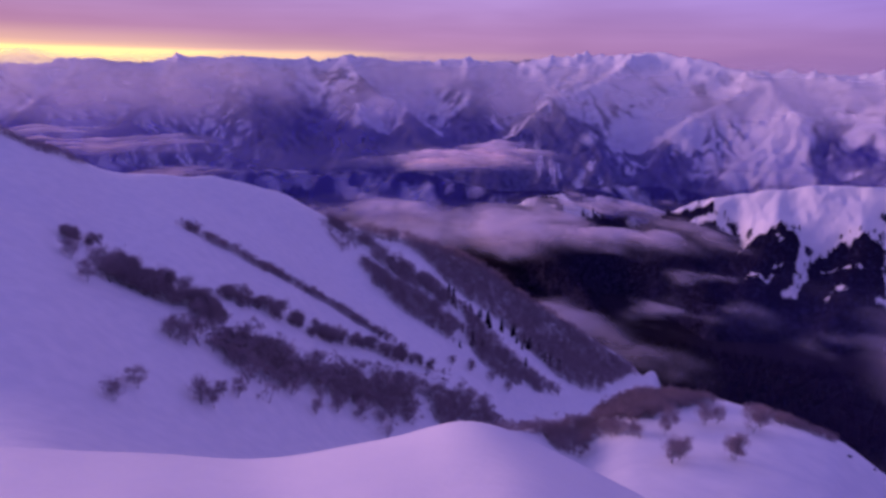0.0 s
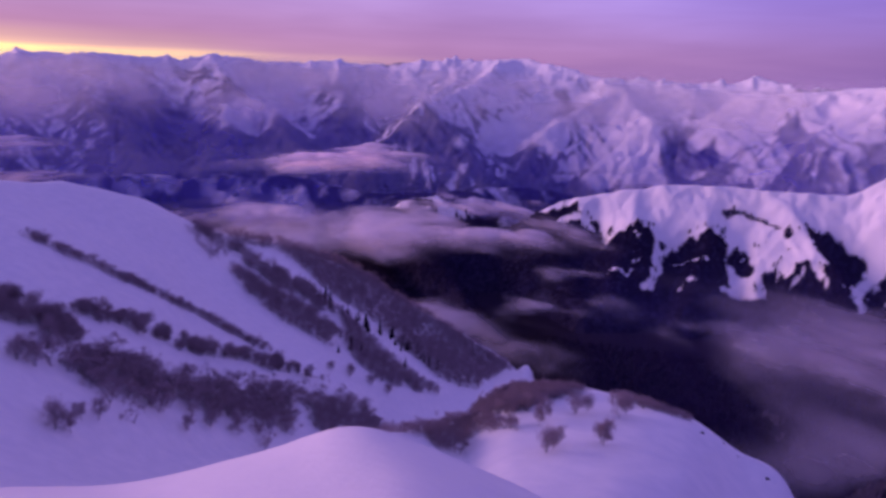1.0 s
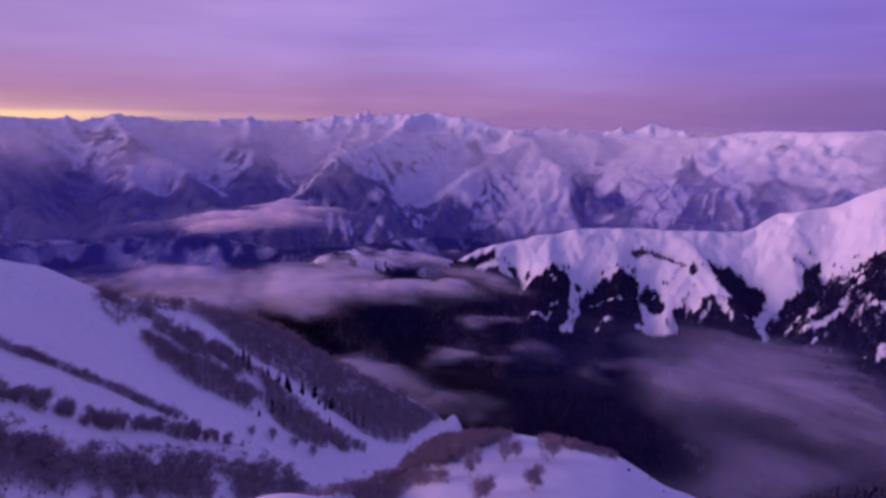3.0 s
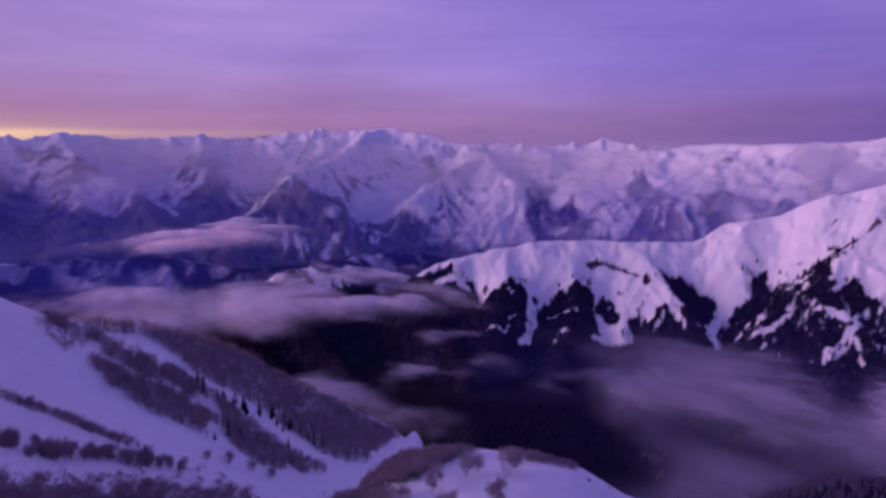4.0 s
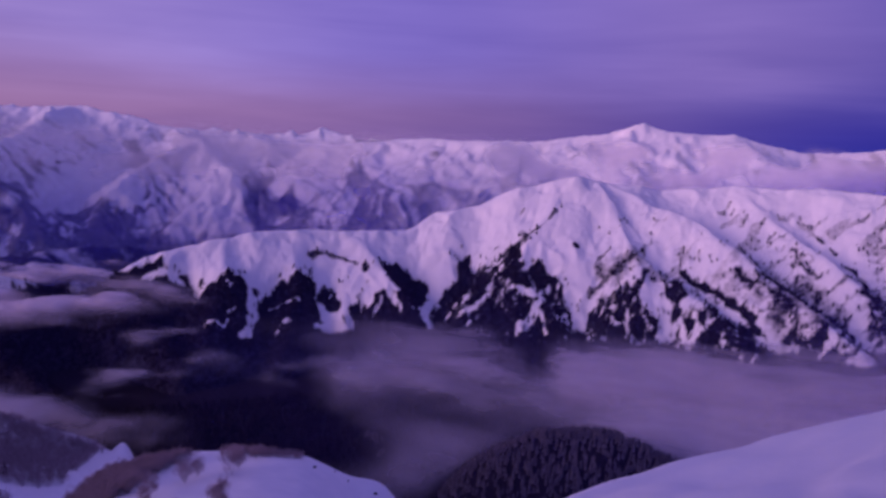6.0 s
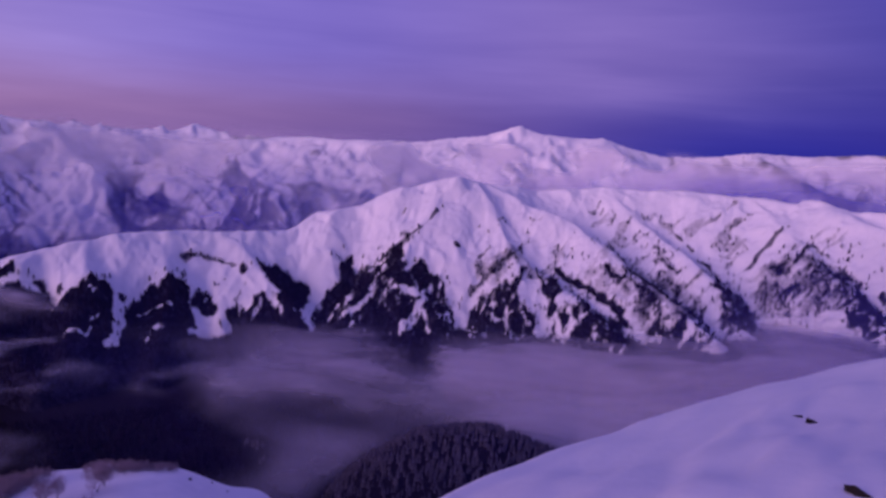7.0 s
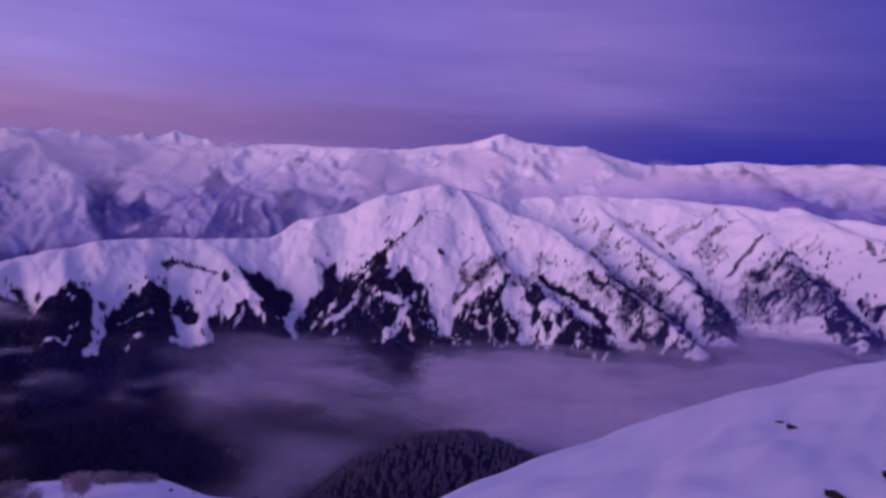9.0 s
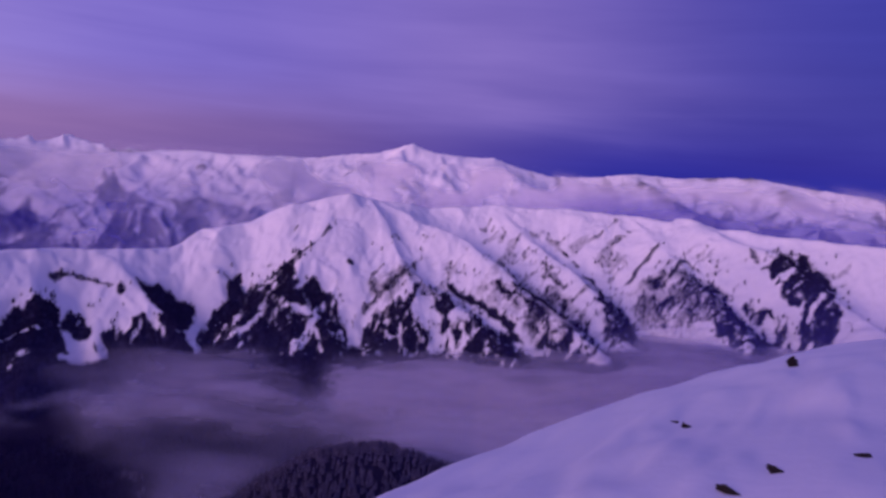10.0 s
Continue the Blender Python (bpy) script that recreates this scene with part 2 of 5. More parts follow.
SIDE = [(-180, 420, -20), (-100, 320, 8), (-60, 260, 6), (-40, 270, -2), (-28.1, 280, -21), (-24.8, 290, -29), (-21.6, 300, -38), (-14.4, 340, -47), (-8.7, 380, -64),
        (-3.2, 420, -92), (2.6, 460, -114), (8.5, 510, -149), (13.1, 560, -192), (18.1, 600, -235), (22.1, 640, -280), (24.5, 640, -300), (28, 640, -420),
        (32, 640, -470), (60, 620, -470), (110, 620, -450), (140, 450, -140), (180, 420, -20)]
# bearing and height of the snowy shoulder and of the wooded hill, and their distances
SHOULDER = [(4, -75), (7, -52), (10, -49.4), (13, -53.2), (16.5, -61.3), (18.3, -64.3), (20, -64), (22, -63.2), (25.5, -62.4), (31, -62), (37.3, -64), (39.7, -67), (42.2, -71), (45.4, -75), (48, -84), (52, -110)]
HILL = [(44, -560), (48, -482), (50.1, -440), (53, -396), (56, -364), (58.8, -347), (62, -340), (64.7, -344), (66, -353), (69, -359), (75, -402), (82, -540)]
FLOOR = -485


def table(rows, a, column):
    """Smooth curve through a column of rows, by bearing."""
    px, py = np.array([r[0] for r in rows], float), np.array([r[column] for r in rows], float)
    slope = np.diff(py) / np.diff(px)
    lean = np.zeros(len(px))
    same = slope[:-1] * slope[1:] > 0
    lean[1:-1] = np.where(same, 2 * slope[:-1] * slope[1:] / np.where(same, slope[:-1] + slope[1:], 1), 0)
    i = np.clip(np.searchsorted(px, a) - 1, 0, len(px) - 2)
    w = px[i + 1] - px[i]
    t = np.clip((a - px[i]) / w, 0, 1)
    return (py[i] * (1 + 2 * t) * (1 - t) ** 2 + py[i + 1] * t * t * (3 - 2 * t) + w * (lean[i] * t * (1 - t) ** 2 + lean[i + 1] * t * t * (t - 1)))


def near_land(a, r):
    """Height at bearing a and distance r."""
    ease = np.linspace(-2.5, 2.5, 5)
    bd = sum(table(BROW, a + t, 1) for t in ease) / 5
    bz = EYE + bd * np.tan(np.radians(sum(table(BROW, a + t, 2) for t in ease) / 5))
    gd, gz, sd, sz = table(GULLY, a, 1), table(GULLY, a, 2), table(SIDE, a, 1), table(SIDE, a, 2)
    x, y = r * np.sin(np.radians(a)), r * np.cos(np.radians(a))
    # close by the snow is broad and even; the brow's own shape comes in towards its edge
    turn = np.linspace(-14, 14, 15)
    broad = sum(EYE + table(BROW, a + t, 1) * np.tan(np.radians(table(BROW, a + t, 2))) for t in turn) / 15
    k = np.clip(r / bd, 0, 1)
    z = broad * k ** 1.15 + (bz - broad) * k ** 4
    # beyond the brow the ground drops away, then runs to the gully
    k = np.clip((r - bd) / (gd - bd), 0, 1)
    drop = bz + (gz - bz) * (1 - (1 - k) ** 1.5)
    z = np.where(r > bd, drop, z)
    k = np.clip((r - gd) / (sd - gd), 0, 1)
    z = np.where(r > gd, gz + (sz - gz) * (k * 0.6 + 0.4 * k * k * (3 - 2 * k)), z)
    z = np.where(r > sd, np.maximum(sz - 0.75 * (r - sd), FLOOR), z)
    # relief grows with distance
    z = z + fbm(x, y, 60, 4, 11) * np.clip((r - 60) / 200, 0, 1) * 5 * step(-1.2, 0.6, grain(x / 150, y / 150, 3))
    z = z + fbm(x * 0.7, y * 1.5, 4.0, 3, 21) * 0.15 * np.clip(r / 8, 0, 1) + fbm(x + 0.4 * y, y * 1.6 - x * 0.5, 1.1, 4, 31) * 0.007 * np.clip(1.2 - r / 40, 0, 1)
    mz = np.where((a > 4) & (a < 52), table(SHOULDER, a, 1) - 1.0, -400)
    md = 92 + 48 * step(9.5, 23, a)
    m = mz + np.where(r < md, 0.24 * (md - r), -1.0 * (r - md)) + fbm(x, y, 22, 3, 41) * 0.9
    z = np.where((r > 40) & (m > z), m, z)
    # wind-cut drifts and small cornices
    drift = np.clip(fbm(x * 0.45 + y * 0.1, y * 1.7 + 0.25 * x, 1.3, 3, 35) - 0.12, 0, 1)
    z = z + drift * 0.16 * step(2.5, 6, r) * step(0.95, 0.7, r / bd) * step(50, 70, a)
    lip = np.clip(fbm(x, y, 9, 2, 43), 0, 1) * 2.2 * np.exp(-((r - md) / 7) ** 2) * step(30, 36, a) * step(52, 47, a)
    z = z + lip
    # a small snowy knoll where the side ridge ends
    z = z + (17 + 5 * fbm(x, y, 12, 3, 47)) * np.exp(-((a - 23.4) / 1.0) ** 2 - ((r - 600) / 17) ** 2)
    hz = np.where((a > 44) & (a < 82), table(HILL, a, 1), -700)
    h = hz - 0.55 * np.sqrt((r - 800) ** 2 + 900) + 16 + fbm(x, y, 80, 4, 51) * 9
    z = np.where(r > 300, np.maximum(z, h), z)
    floor = FLOOR + fbm(x, y, 300, 4, 61) * 22
    return np.where(r > 300, np.maximum(z, floor), z)


RINGS = np.concatenate([[0.0], np.geomspace(0.7, 60, 170), np.geomspace(60.5, 760, 240), np.geomspace(765, 4900, 110)])
BEARINGS = np.concatenate([np.arange(-180, -44, 3.0), np.arange(-44, 114, 0.2), np.arange(114, 181, 3.0)])
BEARINGS[-1] = 180
LAND = near_land(*np.meshgrid(BEARINGS, RINGS, indexing="ij"))
for _ in range(2):
    LAND[1:-1] = (LAND[:-2] + 2 * LAND[1:-1] + LAND[2:]) / 4
    LAND[:, 1:-1] = (LAND[:, :-2] + 2 * LAND[:, 1:-1] + LAND[:, 2:]) / 4
LAND[-1] = LAND[0]
# trodden level snow where one stands
foot = np.argmin(np.abs(RINGS - 2.6))
east, north = (np.mean(LAND[:, foot] * f(np.radians(BEARINGS))) * 2 / RINGS[foot] for f in (np.sin, np.cos))
blend = step(0.6, 3.2, RINGS)[None, :]
level = (east * np.sin(np.radians(BEARINGS))[:, None] + north * np.cos(np.radians(BEARINGS))[:, None]) * RINGS[None, :] * 0.5 + LAND[:, :1]
LAND = LAND * blend + level * (1 - blend)


def ground_z(x, y):
    """Height of the near land at places, read off its grid."""
    x, y = np.asarray(x, float), np.asarray(y, float)
    i = np.interp(bearing_of(x, y), BEARINGS, np.arange(len(BEARINGS)))
    j = np.interp(np.hypot(x, y), RINGS, np.arange(len(RINGS)))
    i0, j0 = np.minimum(i.astype(int), len(BEARINGS) - 2), np.minimum(j.astype(int), len(RINGS) - 2)
    u, v = i - i0, j - j0
    return (LAND[i0, j0] * (1 - u) + LAND[i0 + 1, j0] * u) * (1 - v) + (LAND[i0, j0 + 1] * (1 - u) + LAND[i0 + 1, j0 + 1] * u) * v


# ---------------------------------------------------------------- mesh tools
def sheet(name, X, Y, Z, mat, attributes=None):
    """A grid of places as one smooth mesh, with point attributes."""
    rows, cols = X.shape
    mesh = bpy.data.meshes.new(name)
    index = np.arange(rows * cols).reshape(rows, cols)
    quads = np.stack([index[:-1, :-1], index[:-1, 1:], index[1:, 1:], index[1:, :-1]], -1).reshape(-1, 4)
    points = np.stack([X, Y, Z], -1).reshape(-1, 3)
    attributes = {key: values.ravel() for key, values in (attributes or {}).items()}
    if "thickness" in attributes:       # clear air needs no mesh
        quads = quads[attributes["thickness"][quads].max(1) > 0.004]
        used, quads = np.unique(quads, return_inverse=True)
        quads, points = quads.reshape(-1, 4), points[used]
        attributes = {key: values[used] for key, values in attributes.items()}
    mesh.vertices.add(len(points))
    mesh.vertices.foreach_set("co", points.ravel().astype(np.float32))
    mesh.loops.add(quads.size)
    mesh.loops.foreach_set("vertex_index", quads.ravel().astype(np.int32))
    mesh.polygons.add(len(quads))
    mesh.polygons.foreach_set("loop_start", np.arange(0, quads.size, 4, dtype=np.int32))
    mesh.polygons.foreach_set("loop_total", np.full(len(quads), 4, dtype=np.int32))
    mesh.polygons.foreach_set("use_smooth", np.ones(len(quads), dtype=bool))
    for key, values in attributes.items():
        mesh.attributes.new(key, "FLOAT", "POINT").data.foreach_set("value", values.astype(np.float32))
    mesh.update(calc_edges=True)
    mesh.materials.append(mat)
    return new(name, mesh)


def soup(name, points, faces, mat):
    """Many small loose pieces as one mesh. points: n x 3; faces: m x 3."""
    mesh = bpy.data.meshes.new(name)
    mesh.vertices.add(len(points))
    mesh.vertices.foreach_set("co", points.ravel().astype(np.float32))
    mesh.loops.add(faces.size)
    mesh.loops.foreach_set("vertex_index", faces.ravel().astype(np.int32))
    mesh.polygons.add(len(faces))
    mesh.polygons.foreach_set("loop_start", np.arange(0, faces.size, 3, dtype=np.int32))
    mesh.polygons.foreach_set("loop_total", np.full(len(faces), 3, dtype=np.int32))
    mesh.update(calc_edges=True)
    mesh.materials.append(mat)
    return mesh


def along(line, X, Y):
    """Distance to a line of places, and how far along it (0..1)."""
    best, part_ = np.full(np.shape(X), 1e9), np.zeros(np.shape(X))
    for k, ((x0, y0), (x1, y1)) in enumerate(zip(line, line[1:])):
        dx, dy = x1 - x0, y1 - y0
        s = np.clip(((X - x0) * dx + (Y - y0) * dy) / (dx * dx + dy * dy), 0, 1)
        d = np.hypot(X - x0 - s * dx, Y - y0 - s * dy)
        part_ = np.where(d < best, (k + s) / (len(line) - 1), part_)
        best = np.minimum(best, d)
    return best, part_


def inside(shape, x, y):
    """Distance to the outline of a plot of land, above zero within it."""
    hit = np.zeros(np.shape(x), bool)
    for (x0, y0), (x1, y1) in zip(shape, shape[1:] + shape[:1]):
        if y0 != y1:
            hit ^= ((y0 > y) != (y1 > y)) & (x < (x1 - x0) * (y - y0) / (y1 - y0) + x0)
    away = along(shape + shape[:1], x, y)[0]
    return np.where(hit, away, -away)


# ---------------------------------------------------------------- where things stand
RIDGE_CREST = [
    [(272, 1688, -374), (298, 1674, -344), (358, 1652, -304), (417, 1627, -295), (506, 1581, -322), (565, 1539, -360), (642, 1509, -316), (737, 1487, -274), (842, 1454, -248), (948, 1411, -233), (1058, 1369, -233), (1176, 1309, -236), (1298, 1247, -238), (1383, 1199, -189), (1481, 1126, -159), (1550, 1064, -114), (1641, 958, -80)],
    [(1641, 958, -80), (1731, 898, -90), (1857, 795, -110), (1976, 648, -88), (2051, 452, -84), (2092, 273, -86), (2096, 128, -92), (2098, -94, -108), (2041, -400, -110)],
    [(856, 1445, -248), (820, 1327, -313), (751, 1275, -374), (683, 1199, -433)]]
RIDGE_SPURS_WEST = [
    [(1022, 1383, -235), (963, 1265, -324), (891, 1207, -389), (817, 1125, -450)],
    [(1150, 1319, -238), (1150, 1183, -303), (1117, 1060, -366), (1055, 966, -438)],
    [(1158, 1279, -261), (1063, 1209, -342), (998, 1147, -398), (942, 1070, -445)],
    [(1641, 958, -81), (1465, 957, -206), (1365, 944, -275), (1277, 861, -373), (1185, 726, -475)],
    [(1365, 944, -275), (1223, 968, -355), (1112, 946, -428)],
    [(1365, 944, -275), (1329, 817, -361), (1264, 710, -427)],
    [(1509, 667, -281), (1368, 686, -385), (1285, 671, -424)],
    [(1685, 910, -89), (1563, 719, -237), (1503, 656, -293), (1422, 642, -361), (1305, 609, -429)]]
RIDGE_SPURS_MIDDLE = [
    [(1563, 719, -237), (1537, 572, -313), (1465, 440, -359), (1382, 325, -404)],
    [(1731, 898, -90), (1736, 639, -167), (1664, 472, -244), (1585, 336, -310), (1486, 203, -359)],
    [(1976, 648, -88), (1877, 447, -187), (1767, 287, -259), (1640, 183, -333)],
    [(2094, 258, -85), (1957, 108, -184), (1810, -5, -250), (1616, -107, -342)],
    [(2107, 115, -81), (1953, -164, -144), (1810, -269, -214), (1608, -370, -276)],
    [(417, 1627, -295), (369, 1495, -379), (405, 1340, -431), (424, 1176, -464)],
    [(642, 1509, -316), (648, 1353, -391), (637, 1190, -444)],
    [(298, 1674, -344), (247, 1540, -408), (266, 1374, -441)]]
RIDGE_LINES = RIDGE_CREST + RIDGE_SPURS_WEST + RIDGE_SPURS_MIDDLE
MASSIF_CREST = [
    [(2262, 2800, -20), (2297, 2641, -25), (2434, 2445, 3), (2490, 2315, 16), (2593, 2121, 10), (2690, 1734, 24), (2709, 1507, 60), (2712, 1396, 82), (2704, 1299, 114), (2750, 1198, 82), (2805, 1064, 70), (2852, 931, 78), (2899, 845, 51), (2975, 718, 17), (3105, 532, -6)],
    [(2704, 1299, 114), (2512, 1236, -10), (2354, 1103, -102)],
    [(2704, 1299, 114), (2588, 1069, -33), (2443, 889, -108)],
    [(2709, 1507, 60), (2436, 1480, -83), (2143, 1472, -169)],
    [(2852, 931, 78), (2708, 714, -32), (2558, 466, -97)],
    [(2593, 2121, 10), (2464, 1881, -109), (2377, 1661, -191)]]
MASSIF_SPURS = [
    [(2434, 2445, 3), (2310, 2142, -152), (2206, 1883, -276)],
    [(2690, 1734, 24), (2362, 1683, -121), (2123, 1668, -252)],
    [(3746, 1085, -5), (3794, 655, 36), (3773, 451, 64), (3794, 210, 56), (3698, -129, 84), (3597, -141, 79), (3489, -281, 51), (3355, -553, 23), (3230, -677, -34)],
    [(3773, 451, 64), (3293, 214, -45), (2900, 31, -100)],
    [(3597, -141, 79), (3183, -327, -18), (2750, -528, -72)]]
MASSIF_LINES = MASSIF_CREST + MASSIF_SPURS
RANGE_CREST = [
    [(-2262, 4005, 0), (-2104, 4091, -5), (-1880, 4198, 8), (-1664, 4289, 34), (-1436, 4370, 10), (-1219, 4435, 60), (-996, 4491, 54), (-830, 4525, 58), (-566, 4565, 55), (-415, 4581, 34), (-285, 4591, 81), (-109, 4599, 70), (128, 4598, 46), (476, 4575, 68), (676, 4550, 50), (986, 4442, 78), (1374, 4285, 106), (1559, 4114, 118), (1725, 3939, 92), (1946, 3722, 18), (2249, 3428, 3), (2514, 3364, 1), (2665, 3246, 53), (2667, 2981, -10), (2790, 2580, 10)],
    [(1516, 4077, 116), (1137, 3626, -32), (818, 3300, -128), (618, 3140, -264), (459, 2965, -357)]]
RANGE_SPURS_EAST = [
    [(818, 3300, -128), (907, 3017, -270), (944, 2795, -398)],
    [(1946, 3722, 18), (1843, 3323, -27), (1828, 2926, -162), (1746, 2682, -303), (1644, 2449, -434)],
    [(1843, 3323, -27), (1488, 3168, -161), (1221, 2958, -321), (1078, 2800, -428)],
    [(1828, 2926, -162), (1577, 2842, -316), (1351, 2734, -428)],
    [(2249, 3428, 3), (2246, 2940, -149), (2198, 2528, -296), (2107, 2205, -402)],
    [(2665, 3246, 53), (2620, 2753, -125), (2340, 2183, -371)],
    [(2190, 3167, -70), (2009, 2743, -260), (1869, 2410, -424)],
    [(-285, 4591, 81), (-148, 4097, -93), (118, 3698, -197), (151, 3397, -317), (208, 2993, -427)]]
RANGE_SPURS_WEST = [
    [(-148, 4097, -93), (-130, 3498, -301), (-218, 3092, -417)],
    [(-830, 4525, 58), (-819, 3915, -128), (-638, 3543, -252), (-477, 3164, -376)],
    [(-1219, 4435, 60), (-1208, 3813, -129), (-1222, 3066, -272)],
    [(-1664, 4289, 34), (-1630, 3543, -126), (-1519, 2930, -240)],
    [(476, 4575, 68), (530, 3965, -144), (413, 3476, -323)],
    [(1374, 4285, 106), (886, 3798, -149), (611, 3446, -319)]]
RANGE_LINES = RANGE_CREST + RANGE_SPURS_EAST + RANGE_SPURS_WEST
FOOT_LINES = [
    [(-1137, 1999, -242), (-969, 2086, -276), (-759, 2171, -295), (-553, 2233, -315), (-399, 2265, -325), (-232, 2238, -335), (-85, 2248, -325), (138, 2246, -331), (318, 2177, -365), (487, 2094, -378), (719, 2026, -378), (663, 2202, -369), (1015, 2285, -385)]]
ROW_UPPER = [(-71, 237), (-66, 238), (-58, 241), (-49, 245), (-40, 252), (-28, 259), (-20, 263), (-11, 266), (2, 269)]
BELT_TOP = [(-84, 179), (-82, 183), (-80, 188)]
BELT_WEST = [(-69, 173), (-63, 175), (-57, 179), (-52, 182), (-46, 182)]
ROW_MIDDLE = [(-49, 198), (-42, 207), (-35, 215), (-25, 224), (-14, 237), (3, 255), (14, 266)]
WOOD_LOWER = [(-40, 164), (-35, 175), (-27, 184), (-16, 197), (2, 220), (25, 244), (45, 265)]
FLANK_PATCH = [(-38, 364), (-29, 402), (-13, 378), (-17, 343), (-28, 346)]
FLANK_WOOD = [(-15, 347), (-7, 351), (10, 340), (18, 350), (4, 362), (-20, 377), (-36, 388), (-29, 406), (-9, 394), (11, 386), (28, 385), (37, 376), (47, 375), (60, 369), (76, 362), (107, 371), (82, 341), (56, 321), (44, 326), (32, 317), (14, 315), (1, 319), (-9, 329)]
CREST_WOOD = [(-28, 402), (5, 443), (46, 480), (70, 498), (126, 545), (182, 554), (236, 582), (141, 410), (113, 395), (96, 404), (78, 404), (65, 402), (46, 400), (36, 401), (23, 419), (12, 429), (-9, 411)]
SPRUCE_LINE = [(30, 377), (43, 379), (57, 382), (72, 392), (89, 406), (107, 411)]
SPRUCES = [(36, 320), (44, 333), (50, 336), (81, 369), (102, 407)]
BRUSH_FRONT = [(26, 99), (35, 114), (39, 113), (41, 100), (43, 99), (41, 93), (38, 97), (35, 105), (29, 97), (25, 93)]
BRUSH_GULLY = [(17, 92), (22, 97), (26, 99), (29, 97)]
BRUSH_CREST = [(38, 117), (42, 123), (49, 124), (56, 122), (61, 119), (66, 116), (70, 114), (71, 113), (66, 115), (59, 115), (54, 111), (48, 105), (42, 103), (41, 111)]
BRUSH_RIM = [(70, 114), (74, 111), (77, 109), (81, 107)]
SHOULDER_TREES = [(40, 83), (44, 88), (54, 102), (57, 103), (51, 87), (62, 100), (65, 103), (72, 108), (45, 97), (47, 100), (32, 99), (42, 85), (51, 86), (46, 105)]
LONE = [(-47, 121), (-47, 111), (-39, 133), (-37, 135), (-37, 143), (-35, 148), (-20, 171), (-15, 183), (-8, 190), (-2, 198), (-51, 154), (-50, 156), (-47, 162), (-77, 167), (-70, 158), (-48, 155), (5, 258), (17, 263), (29, 289), (40, 303), (51, 311), (61, 316)]
ROW_CREST = [(-126, 235), (-120, 241), (-117, 252), (-110, 258)]
RIM_STONES = [(81, 101), (87, 102), (89, 100), (93, 96), (81, 107)]

# far range: cover paints dark woods, a shaded valley, pale snowfields, a sunlit spur
RANGE_WOODS_SHADE = [
    [(566, 3058), (684, 3249), (788, 3277), (880, 3253), (894, 3010), (950, 2930), (849, 2857), (708, 3008)],
    [(1068, 2804), (1176, 2944), (1269, 2927), (1322, 2881), (1239, 2754), (1081, 2766)],
    [(-792, 3788), (-716, 4189), (-488, 4282), (-244, 3912), (-102, 3509), (-51, 3680), (75, 3499), (115, 3298), (12, 3200), (-698, 3205)],
    [(352, 3914), (516, 3765), (632, 3656), (539, 3539), (365, 3491)],
    [(1802, 2836), (2053, 3102), (2032, 2911), (1940, 2657), (1872, 2471), (1707, 2528)]]
SNOWFIELDS_SUNLIT = [
    [(-178, 3576), (-206, 3895), (-47, 3920), (121, 4238), (122, 3678), (29, 3710), (-53, 3580)],
    [(1343, 2739), (1560, 2886), (1643, 3113), (1792, 3249), (1915, 3189), (1774, 2830), (1700, 2699), (1667, 2554)],
    [(913, 2983), (1225, 3396), (1569, 3679), (1497, 3141), (1353, 2955), (1187, 3122)]]
# outlines of the woods on the spurs of the ridge, and how dense they are
SPUR_WOODS_WEST = [
    ([(445, 1448), (549, 1545), (613, 1527), (670, 1486), (733, 1461), (731, 1446), (675, 1456), (745, 1438), (734, 1410), (740, 1385), (749, 1346), (709, 1350), (672, 1313), (596, 1194), (380, 1238)], 1.0),
    ([(672, 1313), (724, 1348), (756, 1341), (793, 1332), (817, 1335), (844, 1330), (842, 1308), (820, 1262), (802, 1232), (774, 1226), (729, 1154), (590, 1209)], 1.0),
    ([(799, 1210), (846, 1269), (885, 1291), (933, 1300), (955, 1284), (980, 1277), (998, 1270), (990, 1245), (974, 1219), (968, 1191), (939, 1164), (908, 1104), (755, 1149)], 1.0)]
SPUR_WOODS_MIDDLE = [
    ([(995, 1234), (1028, 1245), (1044, 1225), (1030, 1198), (1020, 1167), (1001, 1170), (987, 1195), (982, 1219)], 1.0),
    ([(1015, 1171), (1041, 1162), (1063, 1128), (1084, 1150), (1097, 1151), (1093, 1120), (1099, 1100), (1097, 1066), (1118, 1095), (1136, 1127), (1153, 1173), (1145, 1202), (1168, 1200), (1206, 1184), (1229, 1152), (1234, 1133), (1224, 1114), (1164, 1076), (1116, 1017), (1116, 994), (1078, 948), (903, 1102), (941, 1143), (972, 1110), (1017, 1123), (1009, 1143)], 1.0)]
SPUR_WOODS_EAST = [
    ([(1100, 975), (1190, 1047), (1244, 1061), (1284, 1068), (1311, 1090), (1338, 1097), (1354, 1084), (1341, 1061), (1357, 1032), (1390, 1005), (1418, 991), (1434, 968), (1466, 947), (1458, 940), (1422, 949), (1408, 962), (1381, 930), (1398, 913), (1405, 894), (1405, 865), (1393, 827), (1377, 805), (1374, 780), (1320, 744), (1265, 728), (1252, 771), (1189, 730), (1195, 776), (1184, 828), (1185, 878), (1143, 941)], 1.0),
    ([(1304, 689), (1405, 755), (1428, 744), (1456, 721), (1487, 692), (1549, 675), (1515, 667), (1482, 666), (1449, 642), (1440, 614), (1420, 596), (1404, 570), (1373, 538), (1265, 634)], 1.0)]
